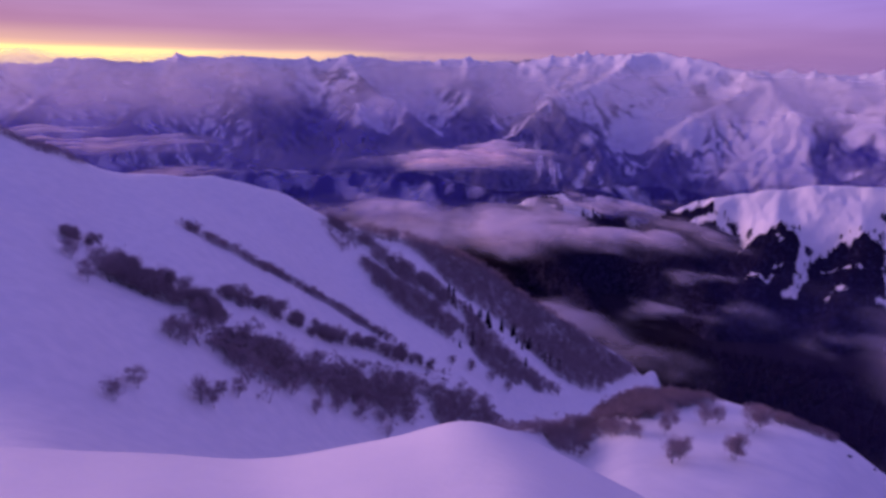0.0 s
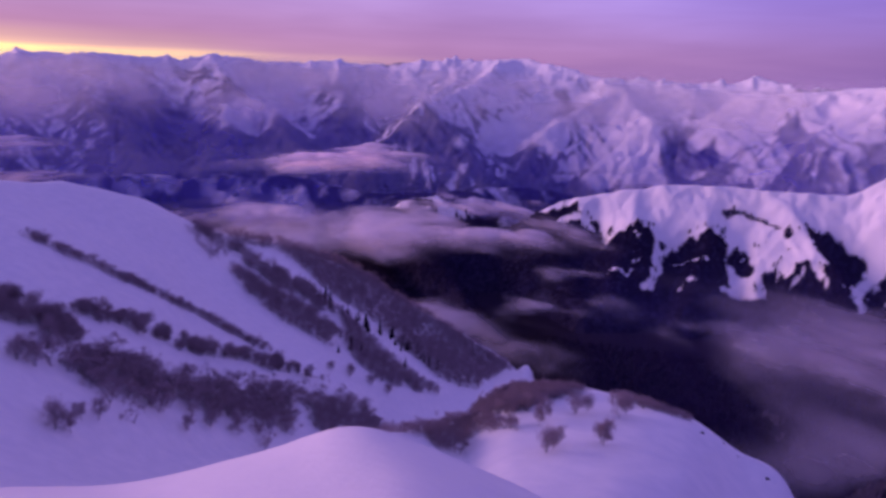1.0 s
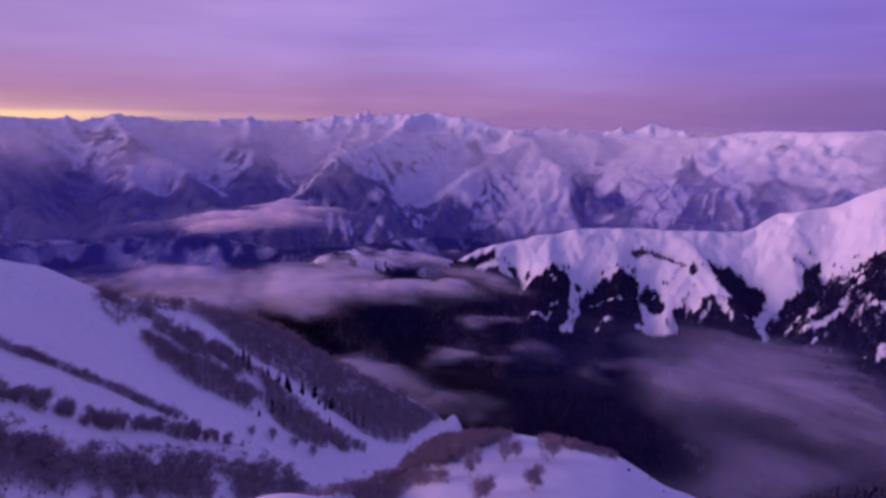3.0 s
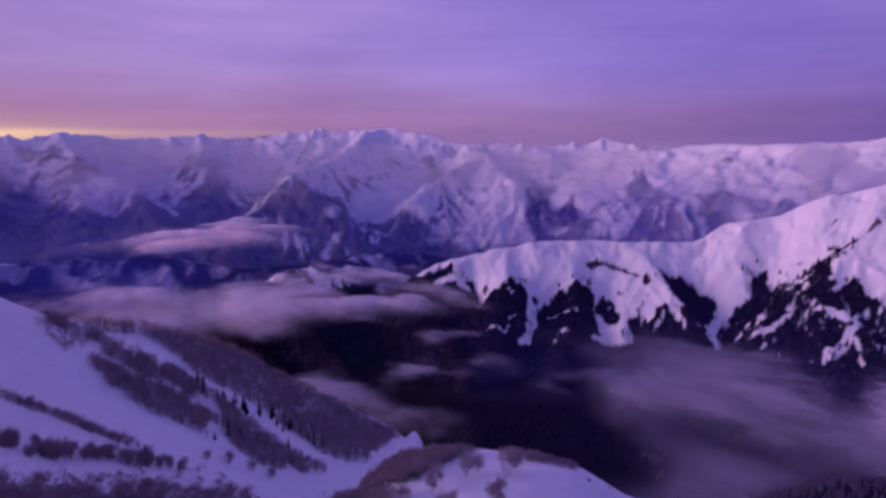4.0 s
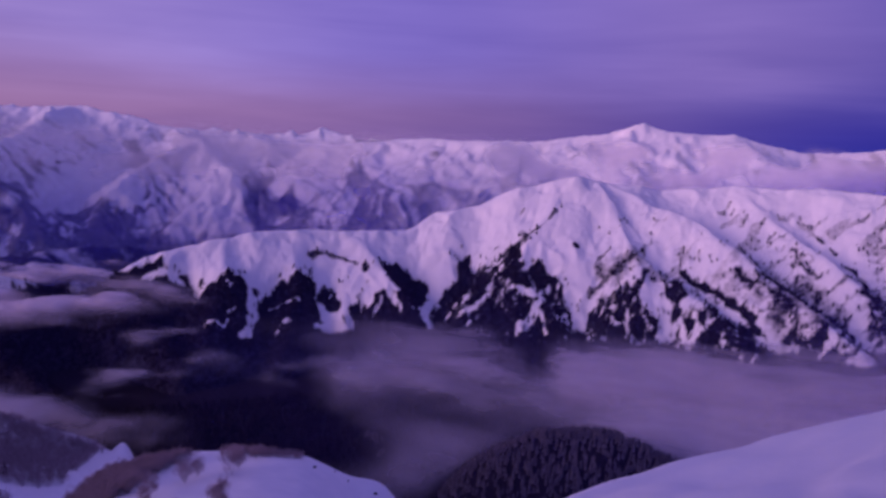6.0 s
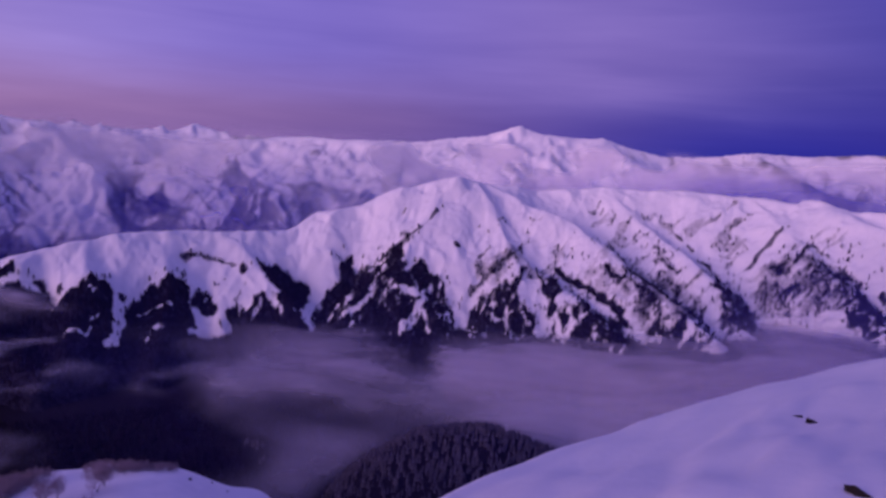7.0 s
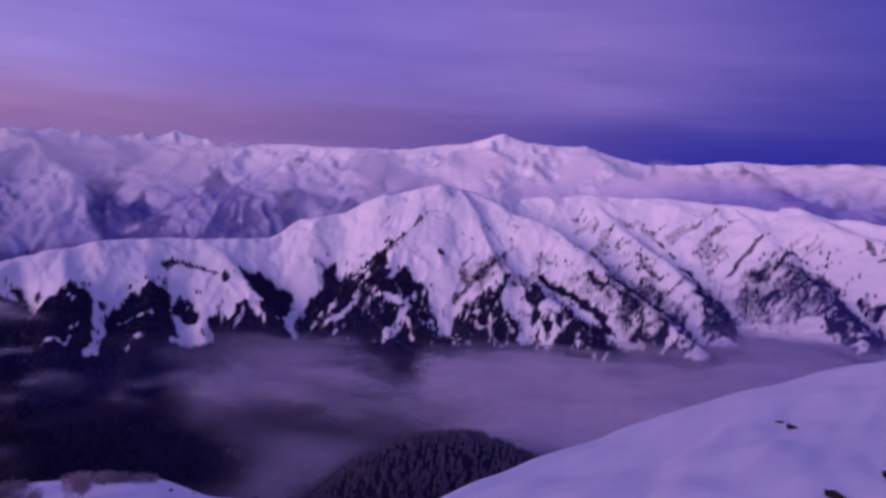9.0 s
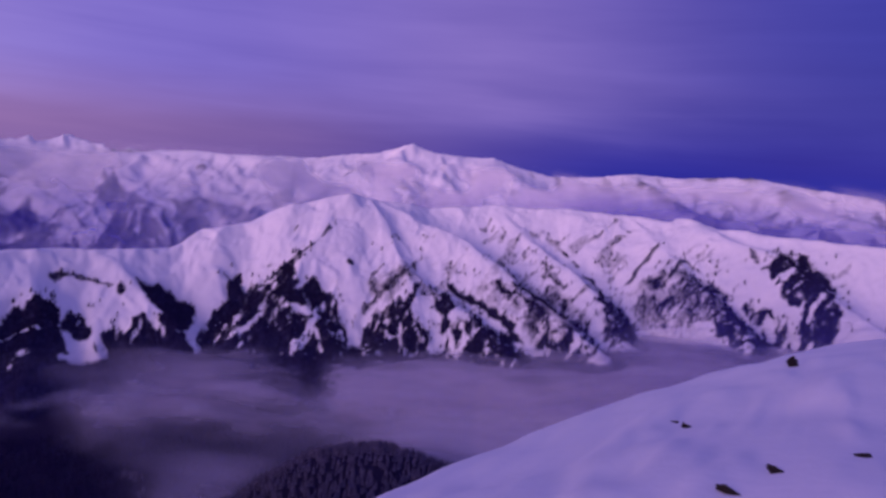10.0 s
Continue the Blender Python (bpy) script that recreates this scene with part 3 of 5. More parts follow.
SPUR_WOODS_FAR_EAST = [
    ([(1386, 547), (1422, 564), (1464, 580), (1485, 568), (1496, 539), (1551, 517), (1485, 479), (1533, 459), (1517, 422), (1510, 392), (1486, 363), (1438, 329), (1357, 346), (1370, 520)], 1.0),
    ([(1534, 621), (1579, 616), (1526, 573), (1498, 562), (1490, 584), (1500, 613)], 1.0),
    ([(1647, 460), (1782, 395), (1715, 320), (1654, 265), (1480, 210), (1473, 333), (1548, 383), (1576, 436)], 0.64),
    ([(1537, 366), (1523, 313), (1543, 289), (1656, 280), (1537, 238), (1492, 195), (1457, 258), (1437, 333)], 0.9),
    ([(1866, 303), (1866, 264), (1827, 218), (1781, 184), (1758, 154), (1622, 157), (1602, 206), (1658, 239), (1701, 257)], 0.9)]
SPUR_WOODS_HEAD = [
    ([(1830, 142), (1829, 60), (1905, -1), (1874, -48), (1745, -16), (1730, 34), (1751, 122)], 0.7),
    ([(1870, -43), (1853, -80), (1827, -113), (1784, -152), (1760, -188), (1684, -190), (1595, -129), (1593, -86), (1654, -47), (1710, -19), (1735, -9), (1780, -32)], 1.0),
    ([(1895, -136), (1965, -141), (2052, -178), (2028, -219), (1996, -236), (1979, -286), (1635, -259), (1683, -198), (1750, -186), (1793, -209), (1801, -185), (1833, -162), (1859, -147)], 1.0),
    ([(302, 1663), (324, 1654), (353, 1637), (376, 1648), (406, 1635), (421, 1611), (429, 1588), (390, 1547), (298, 1628)], 1.0)]
SPUR_WOODS_TAIL = [
    ([(469, 1577), (508, 1586), (543, 1558), (521, 1534), (459, 1543)], 0.8)]
SPUR_WOODS = SPUR_WOODS_WEST + SPUR_WOODS_MIDDLE + SPUR_WOODS_EAST + SPUR_WOODS_FAR_EAST + SPUR_WOODS_HEAD + SPUR_WOODS_TAIL
# snow left open in those woods: lines and their half width
CLEARINGS_WEST = [
    ([(716, 1261), (748, 1248)], 4.2),
    ([(872, 1257), (905, 1252), (937, 1235)], 4.2),
    ([(866, 1200), (882, 1195)], 4.2),
    ([(804, 1313), (808, 1311)], 2.8),
    ([(948, 1162), (950, 1148)], 8.4),
    ([(1006, 1166), (987, 1136), (986, 1110)], 8.4),
    ([(846, 1287), (780, 1192)], 5.6),
    ([(1114, 1128), (1101, 1084)], 4.9),
    ([(1304, 901), (1318, 881), (1323, 864)], 8.4),
    ([(1184, 961), (1227, 947), (1270, 940)], 4.9),
    ([(1342, 1019), (1370, 1006), (1382, 981)], 3.5),
    ([(1363, 983), (1280, 952)], 3.5),
    ([(1224, 975), (1288, 1016)], 4.9),
    ([(1309, 821), (1280, 782)], 2.8),
    ([(1258, 826), (1261, 812)], 4.2),
    ([(1428, 627), (1412, 603)], 4.9),
    ([(1389, 676), (1420, 646)], 4.2)]
CLEARINGS_MIDDLE = [
    ([(1497, 619), (1454, 592), (1411, 566)], 7.0),
    ([(1471, 564), (1433, 535)], 4.2),
    ([(1502, 551), (1564, 525)], 6.3),
    ([(1487, 534), (1466, 519)], 4.9),
    ([(1467, 501), (1503, 486)], 4.9),
    ([(1511, 408), (1492, 362)], 4.9),
    ([(1522, 264), (1633, 268)], 5.6),
    ([(1678, 237), (1673, 204)], 3.5),
    ([(1839, -58), (1803, -85), (1751, -115)], 10.5),
    ([(1790, -130), (1744, -146)], 7.0),
    ([(1875, -143), (1906, -181)], 4.9),
    ([(1772, -217), (1833, -250)], 5.6),
    ([(1842, -172), (1865, -194)], 3.5),
    ([(576, 1546), (608, 1529)], 4.2),
    ([(380, 1631), (404, 1600)], 4.2)]
CLEARINGS = CLEARINGS_WEST + CLEARINGS_MIDDLE
# plots of thin brush and rock between the spurs
THIN_BRUSH = [
    [(1610, 575), (1669, 542), (1800, 507), (1737, 411), (1775, 381), (1716, 316), (1661, 254), (1570, 219), (1504, 355), (1550, 437), (1582, 518)],
    [(1882, 220), (1899, 149), (1928, 91), (1910, 1), (1805, -28), (1740, 9), (1742, 96), (1767, 172)],
    [(1485, 797), (1549, 770), (1606, 708), (1543, 677), (1467, 721), (1426, 759)]]
# lines of scrub and rock higher on the ridge: half width and density
SCRUB_WEST = [
    ([(1042, 1324), (1075, 1304), (1100, 1276), (1119, 1240)], 5, 0.65),
    ([(1122, 1224), (1114, 1204)], 7, 0.75),
    ([(817, 1376), (818, 1369)], 4, 0.7),
    ([(755, 1393), (755, 1411)], 7, 0.7),
    ([(779, 1375), (773, 1361)], 4, 0.7),
    ([(861, 1301), (858, 1291)], 6, 0.7),
    ([(1008, 1293), (1004, 1284)], 4, 0.7),
    ([(1461, 946), (1511, 942), (1561, 936)], 4, 0.6),
    ([(1473, 1026), (1531, 1012)], 3, 0.55),
    ([(1492, 793), (1549, 782)], 5, 0.6),
    ([(1433, 766), (1474, 753), (1504, 727)], 6, 0.6),
    ([(1478, 756), (1527, 724), (1598, 713)], 6, 0.62),
    ([(1540, 719), (1548, 714)], 7, 0.7),
    ([(1486, 846), (1497, 847)], 4, 0.7)]
SCRUB_MIDDLE = [
    ([(1600, 616), (1593, 579), (1588, 532), (1569, 493), (1547, 446), (1517, 403)], 9, 0.9),
    ([(1653, 725), (1639, 680)], 3, 0.55),
    ([(1636, 496), (1613, 451), (1600, 405), (1587, 374)], 7, 0.75),
    ([(1605, 461), (1577, 414)], 6, 0.65),
    ([(1554, 400), (1542, 365)], 6, 0.65),
    ([(1834, 435), (1782, 395), (1760, 355)], 6, 0.62),
    ([(1932, 408), (1904, 347), (1881, 302), (1866, 268)], 4, 0.7),
    ([(1987, 332), (2076, 283)], 4, 0.52),
    ([(1932, 301), (1962, 299), (2057, 231)], 5, 0.55),
    ([(1888, 645), (1921, 625)], 3, 0.5),
    ([(1888, 613), (1917, 606)], 3, 0.5),
    ([(1871, 568), (1902, 567)], 4, 0.5)]
SCRUB_EAST = [
    ([(1866, 532), (1898, 529)], 4, 0.5),
    ([(1839, 498), (1887, 493)], 4, 0.52),
    ([(1898, 217), (1946, 191), (2005, 145)], 5, 0.62),
    ([(1839, 144), (1892, 109), (1938, 88), (1969, 70), (1925, 33)], 5, 0.65),
    ([(1818, 83), (1829, 47), (1900, 6)], 6, 0.65),
    ([(1973, -84), (1947, -99)], 8, 0.6),
    ([(1917, -112), (1921, -124)], 5, 0.6)]
SCRUB_LINES = SCRUB_WEST + SCRUB_MIDDLE + SCRUB_EAST

# ---------------------------------------------------------------- near ground
def wood_cover(x, y):
    """0..1: how densely the near slopes are wooded."""
    c = np.zeros(np.shape(x))
    for line, width, dense in ((ROW_UPPER, 1.2, 0.3), (BELT_TOP, 2, 0.25), (BELT_WEST, 5, 0.3), (ROW_MIDDLE, 3, 0.3), (WOOD_LOWER, 7, 0.34)):
        c = np.maximum(c, dense * step(1.25, 0.6, along(line, x, y)[0] / width + 0.35 * fbm(x, y, 16, 3, 71)))
    for shape, dense in ((FLANK_WOOD, 0.38), (CREST_WOOD, 0.42), (FLANK_PATCH, 0.3), (BRUSH_CREST, 0.42), (BRUSH_FRONT, 0.4)):
        c = np.maximum(c, dense * step(-2, 3, inside(shape, x, y) + 2 * fbm(x, y, 16, 3, 72)))
    return c


def build_ground():
    a, r = np.meshgrid(np.radians(BEARINGS), RINGS, indexing="ij")
    x, y = r * np.sin(a), r * np.cos(a)
    cover = wood_cover(x, y)
    hill = step(-300, -330, LAND) * (r > 300)
    cover = np.maximum(cover, hill)
    tagged(sheet("ground", x, y, LAND, NEAR_SNOW, {"cover": cover}), "smooth wind-packed snow slopes above a wooded valley", "ground", kind="structure")


build_ground()


# ---------------------------------------------------------------- mountains
def streaks(x, y, far, wide, shear, seed):
    """Ribs and gullies that run down the slopes."""
    u, r = np.arctan2(x, y) * far, np.hypot(x, y)
    u = u + fbm(x, y, wide * 3, 3, seed) * wide * 0.8
    return ridged((u + shear * r) * 1.0, r * 0.22, wide, 4, seed + 3) - 0.95


def blurred(z, passes):
    for _ in range(passes):
        z[1:-1] = (z[:-2] + 2 * z[1:-1] + z[2:]) / 4
        z[:, 1:-1] = (z[:, :-2] + 2 * z[:, 1:-1] + z[:, 2:]) / 4
    return z


def mountain(name, label, lines, bearings, distances, fall, round_off, rough, seed, cover_of, warp, far, deep, wide, jag=0.0, wide_of=420, spike=0.0, groove=0.0, crests=(), soft=0, fold=0.0):
    """Sloping sides under ridge lines, softened by deep snow away from the crests, with gullies, ribs and folds."""
    a, r = np.meshgrid(np.radians(bearings), distances, indexing="ij")
    x, y = r * np.sin(a), r * np.cos(a)
    wx, wy = x + fbm(x, y, warp * 6, 3, seed) * warp, y + fbm(x, y, warp * 6, 3, seed + 9) * warp
    h, near, which = roofs(wx, wy, lines, fall, round_off, wide_of)
    if soft:
        away = np.min([along([p[:2] for p in line], wx, wy)[0] for line in crests], 0)
        h = h + (blurred(h.copy(), soft) - h) * step(0, 45, away)
    gully = ridged(wx, wy, rough * 9, 5, seed + 5) - 1.0
    rib = streaks(x, y, far, wide, 0.35, seed + 15) * 0.6 + streaks(x, y, far, wide * 0.5, -0.5, seed + 25) * 0.45
    side = step(0, rough * 5, near)
    z = h + (gully * rough + rib * deep) * side + fbm(x, y, rough * 2, 3, seed + 7) * rough * 0.14 + fbm(x, y, 60, 4, seed + 8) * jag
    z = z + np.clip(ridged(np.arctan2(x, y) * far, r * 0.2, 110, 3, seed + 31) - 0.95, 0, 1) * spike * step(140, 0, near) * step(-60, 10, h)
    z = z + streaks(x, y, far, 24, 0.12, seed + 35) * groove + fold * fbm(x, y, 75, 4, seed + 41, 0.45)
    z = np.maximum(z, FLOOR - 60)
    field = (x, y, z, h, near, which, rib)
    ob = sheet(name, x, y, z, FAR_SNOW, {"cover": cover_of(*field)})
    return tagged(ob, label, "mountain", kind="structure"), field


def ridge_cover(x, y, z, h, near, which, rib):
    """0..1: forest on the spurs, with clearings, and lines of scrub and rock higher up."""
    u, r, a = np.arctan2(x, y) * 1700, np.hypot(x, y), bearing_of(x, y)
    wx, wy = x + fbm(x, y, 45, 3, 76) * 6, y + fbm(x, y, 45, 3, 77) * 6
    wood = np.zeros(x.shape)
    for shape, dense in SPUR_WOODS:
        wood = np.maximum(wood, dense * step(-6, 6, inside(shape, wx, wy) + 9 * fbm(u, r * 0.6, 30, 4, 83, 0.65)))
    gaps = step(0.1, 0.5, fbm((u - 0.7 * r) * 0.8, (u + r) * 0.32, 26, 5, 86, 0.62) + np.interp(a, [24, 32, 47, 54, 90], [-0.95, -0.85, -0.78, -0.5, -0.42]))
    wood = wood * (1 - 0.9 * gaps)
    # single trees and snow between them, looser on the eastern spurs and towards the upper edge
    loose = np.interp(a, [40, 48, 53, 60, 64, 90], [0.10, 0.18, 0.34, 0.38, 0.46, 0.46])
    wood = wood * np.clip(1.0 - loose * (0.42 + 1.0 * fbm(u * 1.3, r * 0.7, 15, 3, 85, 0.7)), 0, 1)
    for line, wide in CLEARINGS:
        wood = wood * (1 - step(wide * 1.3, wide * 0.6, along(line, wx, wy)[0] + 3 * fbm(x, y, 20, 3, 84)))
    low = np.maximum(step(-2, -22, h - np.interp(a, [50, 72, 82, 92], [-408, -400, -372, -338])), step(-325, -345, h) * step(31, 27, a))
    scrub = np.zeros(x.shape)
    for line, wide, dense in SCRUB_LINES:
        scrub = np.maximum(scrub, dense * step(wide * 1.5, wide * 0.4, along(line, wx, wy)[0] + 5 * fbm(x, y, 18, 3, 89)))
    for shape in THIN_BRUSH:
        scrub = np.maximum(scrub, (0.44 + 0.22 * fbm((u - 0.9 * r) * 0.7, (u + r) * 0.4, 30, 4, 59, 0.6)) * step(-25, 20, inside(shape, wx, wy)))
    return np.maximum(np.maximum(wood, low), np.maximum(scrub, 0.42 * strokes(x, y, h)))


def strokes(x, y, h):
    """0..1: short slanting lines of scrub and rock along the lesser ribs of the eastern slopes."""
    u, r, a = np.arctan2(x, y) * 1700, np.hypot(x, y), bearing_of(x, y)
    line = ridged((u - 0.9 * r) * 0.71 + 9 * fbm(x, y, 40, 2, 62), (u + r) * 0.13, 21, 3, 63) - 0.95
    patch = fbm(x, y, 170, 3, 64) + 0.25 * fbm(u, r, 50, 2, 65)
    return step(-0.30, 0.15, line) * step(-0.55, 0.05, patch) * step(-105, -165, h) * step(60, 67, a)


def far_cover(x, y, z, h, near, which, rib):
    u, r = np.arctan2(x, y) * 3500, np.hypot(x, y)
    west = step(22, 4, bearing_of(x, y))
    line = -72 + 90 * fbm(x, y, 420, 3, 94) + 45 * west - 80 * step(10, 18, bearing_of(x, y)) * step(37, 31, bearing_of(x, y)) + 75 * step(48, 60, bearing_of(x, y))
    wood = step(-14, 22, 6 + (line - h) * 0.30 - near * 0.8 - 26 * fbm(u, r * 0.6, 70, 4, 95))
    fine = ridged(u + 0.4 * r * step(-1, 1, fbm(x, y, 500, 2, 92)), r * 0.25, 75, 4, 91) - 0.95
    speck = step(0.1, 0.9, 0.75 * fine + 0.45 * fbm(x, y, 130, 4, 93) + (-150 - h) / 280)
    way = np.where(bearing_of(x, y) > 18, 1.0, np.sign(fbm(x, y, 700, 1, 98)))
    lines = ridged(u + 0.6 * r * way + 30 * fbm(x, y, 160, 2, 78), r * 0.16, 46, 4, 96) - 0.95
    stripe = step(-0.15, 0.4, lines + 0.4 * fbm(x, y, 260, 3, 79) + np.clip((-70 - h) / 420, -0.5, 0.3)) * step(90, 0, h)
    cover = 0.10 + 0.54 * np.maximum(np.maximum(wood * 0.95, speck), 0.85 * stripe)
    for shape in RANGE_WOODS_SHADE:
        cover = np.maximum(cover, (0.60 + 0.12 * stripe) * step(-50, 60, inside(shape, x, y) + 55 * fbm(u, r * 0.6, 90, 4, 55, 0.6)))
    for shape in SNOWFIELDS_SUNLIT:
        cover = cover * (1 - 0.85 * step(-40, 40, inside(shape, x, y) + 40 * fbm(u, r * 0.6, 90, 3, 57)))
    return cover


def massif_cover(x, y, z, h, near, which, rib):
    """The high peak lies deep in snow: little rock shows."""
    # cover grows eastward to dim the snow there, standing in for haze
    return np.interp(bearing_of(x, y), [40, 56, 72, 82], [0.0, 0.05, 0.05, 0.22]) + np.interp(bearing_of(x, y), [40, 56], [1.0, 0.6]) * far_cover(x, y, z, h, near, which, rib)


ridge, RIDGE = mountain("mountain_ridge", "long snowy ridge with dark wooded spurs falling into mist", with_ribs(RIDGE_LINES, 2, 62, 85, 0.88, 301), np.arange(4, 114, 0.13), np.arange(1180, 2320, 5.0),
                        1.0, 8, 4, 101, ridge_cover, 12, 1700, 2.5, 85, 0.0, 700, groove=0.9, crests=RIDGE_LINES[:2], soft=24, fold=5.0)
massif, MASSIF = mountain("mountain_massif", "snow-covered peak glowing pink in the last light", with_ribs(MASSIF_LINES, 1, 100, 210, 0.58, 302), np.arange(34, 116, 0.17), np.arange(2350, 4300, 10.0), 0.62, 14, 14, 111, massif_cover, 34, 3000, 9, 75, 2.0, 1100, groove=2.0, crests=MASSIF_LINES[:1] + MASSIF_LINES[8:9], soft=10)
far_range, RANGE = mountain("mountain_range", "distant jagged snowy range under the afterglow", with_ribs(RANGE_LINES, 1, 85, 210, 0.60, 303), np.arange(-42, 56, 0.16), np.arange(2450, 4880, 10.0), 0.70, 9, 15, 121, far_cover, 32, 3500, 12, 70, 7.0, 1100, 46.0, 3.0, RANGE_LINES[:1], 8)
foothills, FOOT = mountain("foothills", "low dark wooded foothills between banks of mist", FOOT_LINES, np.arange(-40, 34, 0.25), np.arange(1900, 2700, 8.0), 0.5, 20, 14, 131,
                           lambda x, y, z, h, near, which, rib: 0.70 + 0.38 * fbm(x, y, 70, 4, 133, 0.6), 40, 2250, 12, 60, 0.0, 700)


# ---------------------------------------------------------------- woods
def conifers(name, label, x, y, z, low, high, rng, mat=NEEDLES):
    """Spruces, each two ragged stacked cones, as one stand."""
    sides = 5
    count = len(x)
    height = rng.uniform(low, high, count)
    width = height * rng.uniform(0.16, 0.24, count)
    turn = rng.uniform(0, 6.28, count)
    ring = np.arange(sides) * 2 * math.pi / sides
    points, faces, base = [], [], 0
    for bottom, top, wide in ((0.02, 0.68, 1.0), (0.42, 1.0, 0.66)):
        w = width[:, None] * wide * rng.uniform(0.75, 1.2, (count, sides))
        px = x[:, None] + w * np.cos(turn[:, None] + ring)
        py = y[:, None] + w * np.sin(turn[:, None] + ring)
        pz = (z + height * bottom)[:, None] + rng.uniform(-0.05, 0.05, (count, sides)) * height[:, None]
        tip = np.stack([x, y, z + height * top], -1)[:, None]
        points.append(np.concatenate([np.stack([px, py, pz], -1), tip], 1))
    points = np.concatenate(points, 1)
    one = [(k, (k + 1) % sides, sides) for k in range(sides)]
    one = np.array(one + [(p + 6, q + 6, r + 6) for p, q, r in one])
    faces = (np.arange(count) * 12)[:, None, None] + one
    mesh = soup(name, points.reshape(-1, 3), faces.reshape(-1, 3), mat)
    return tagged(new(name, mesh), label, "forest", kind="stuff")


def pick(field, rng, count, chance):
    """Random places on a mountain's grid, kept by their chance."""
    x, y, z = field[:3]
    i, j = rng.integers(0, x.shape[0] - 1, count), rng.integers(0, x.shape[1] - 1, count)
    keep = rng.random(count) < chance[i, j] * np.hypot(x[i, j], y[i, j]) / np.hypot(x, y).max()
    i, j = i[keep], j[keep]
    return x[i, j] + rng.uniform(-2, 2, len(i)), y[i, j] + rng.uniform(-2, 2, len(i)), z[i, j] - 0.5


def build_woods():
    rng = np.random.default_rng(5)
    x, y, z, h, near, which, rib = RIDGE
    wood = ridge_cover(*RIDGE)
    edge = np.max([inside(shape, x, y) for shape, _ in SPUR_WOODS], 0)
    loose = 0.22 * step(-45, 0, edge) * step(0.0, 0.5, fbm(x, y, 34, 3, 88)) + 0.20 * strokes(x, y, h) * step(-130, -220, h) + 0.5 * step(0.4, 0.6, wood)
    dense = np.where(z > FLOOR - 5, np.maximum(step(0.5, 0.8, wood), loose), 0)
    dense = dense * np.where(h < -440, 0.3, 1.0)
    conifers("conifer_forest", "dark spruce forest on the lower spurs of the snowy ridge", *pick(RIDGE, rng, 150000, dense), 7, 14, rng)
    # wooded hill and valley bottom
    a, r = np.radians(rng.uniform(0, 90, 30000)), rng.uniform(560, 1250, 30000)
    px, py = r * np.sin(a), r * np.cos(a)
    pz = ground_z(px, py)
    keep = (pz < -315) & (rng.random(len(a)) < 0.75)
    hill = (np.degrees(a) > 43) & (pz > -462 + 14 * fbm(px, py, 60, 3, 99))
    for name, label, here, mat in (("valley_forest", "dense dark spruce forest on the valley floor", keep & ~hill, NEEDLES),
                                   ("hill_forest", "dark forest on a rounded hill above the fog, paled in colour for haze", keep & hill, PALED_NEEDLES)):
        conifers(name, label, px[here], py[here], pz[here] - 0.5, 8, 14, rng, mat)


build_woods()


# ---------------------------------------------------------------- mist
def mist(name, label, bearings, distances, height, bulge, shape, mat=MIST):
    """A bank of cloud: a billowed upper face, thin where its density is low."""
    a, r = np.meshgrid(np.radians(bearings), distances, indexing="ij")
    x, y = r * np.sin(a), r * np.cos(a)
    density = np.clip(shape(np.degrees(a), r, x, y), 0, 1)
    edge = np.ones_like(density)
    edge[0], edge[-1], edge[:, 0], edge[:, -1] = 0, 0, 0, 0
    top = height(np.degrees(a)) if callable(height) else height
    z = top + bulge * density + fbm(x, y, 120, 4, 141) * bulge * 0.35
    ob = sheet(name, x, y, z, mat, {"thickness": density * edge})
    ob.visible_shadow = False
    return tagged(ob, label, "cloud", kind="stuff")


def oval(a, r, a0, a1, r0, r1, ragged, seed):
    """A soft ragged patch between two bearings and two distances."""
    x, y = a * r * 0.0175, r
    u = (a - (a0 + a1) / 2) / ((a1 - a0) / 2) + ragged * fbm(x, y * 0.5, 170, 5, seed)
    v = (r - (r0 + r1) / 2) / ((r1 - r0) / 2) + ragged * fbm(x, y * 0.5, 170, 5, seed + 6)
    return step(1.15, 0.0, np.hypot(u, v))


def ridge_z(x, y):
    """Height of the snowy ridge at places; far below where it does not reach."""
    a, r = bearing_of(x, y), np.hypot(x, y)
    i, j = np.rint((a - 4) / 0.13).astype(int), np.rint((r - 1180) / 5.0).astype(int)
    inside = (i >= 0) & (j >= 0) & (i < RIDGE[2].shape[0]) & (j < RIDGE[2].shape[1])
    return np.where(inside, RIDGE[2][np.clip(i, 0, RIDGE[2].shape[0] - 1), np.clip(j, 0, RIDGE[2].shape[1] - 1)], -600)


def depth_fade(x, y, top, soft):
    """A bank thins out where the slopes rise through it."""
    deep = top - np.maximum(ridge_z(x, y), ground_z(x, y))
    return 1 - np.exp(-np.clip(deep, 0, None) / soft)


def fog_top(level):
    """The fog lies higher towards the head of the valley."""
    return lambda a: level + np.interp(a, [60, 72, 82, 92, 112], [0, 8, 44, 82, 94])


SPUR_NOSE = [(1290, 850), (1190, 765), (1000, 640)]


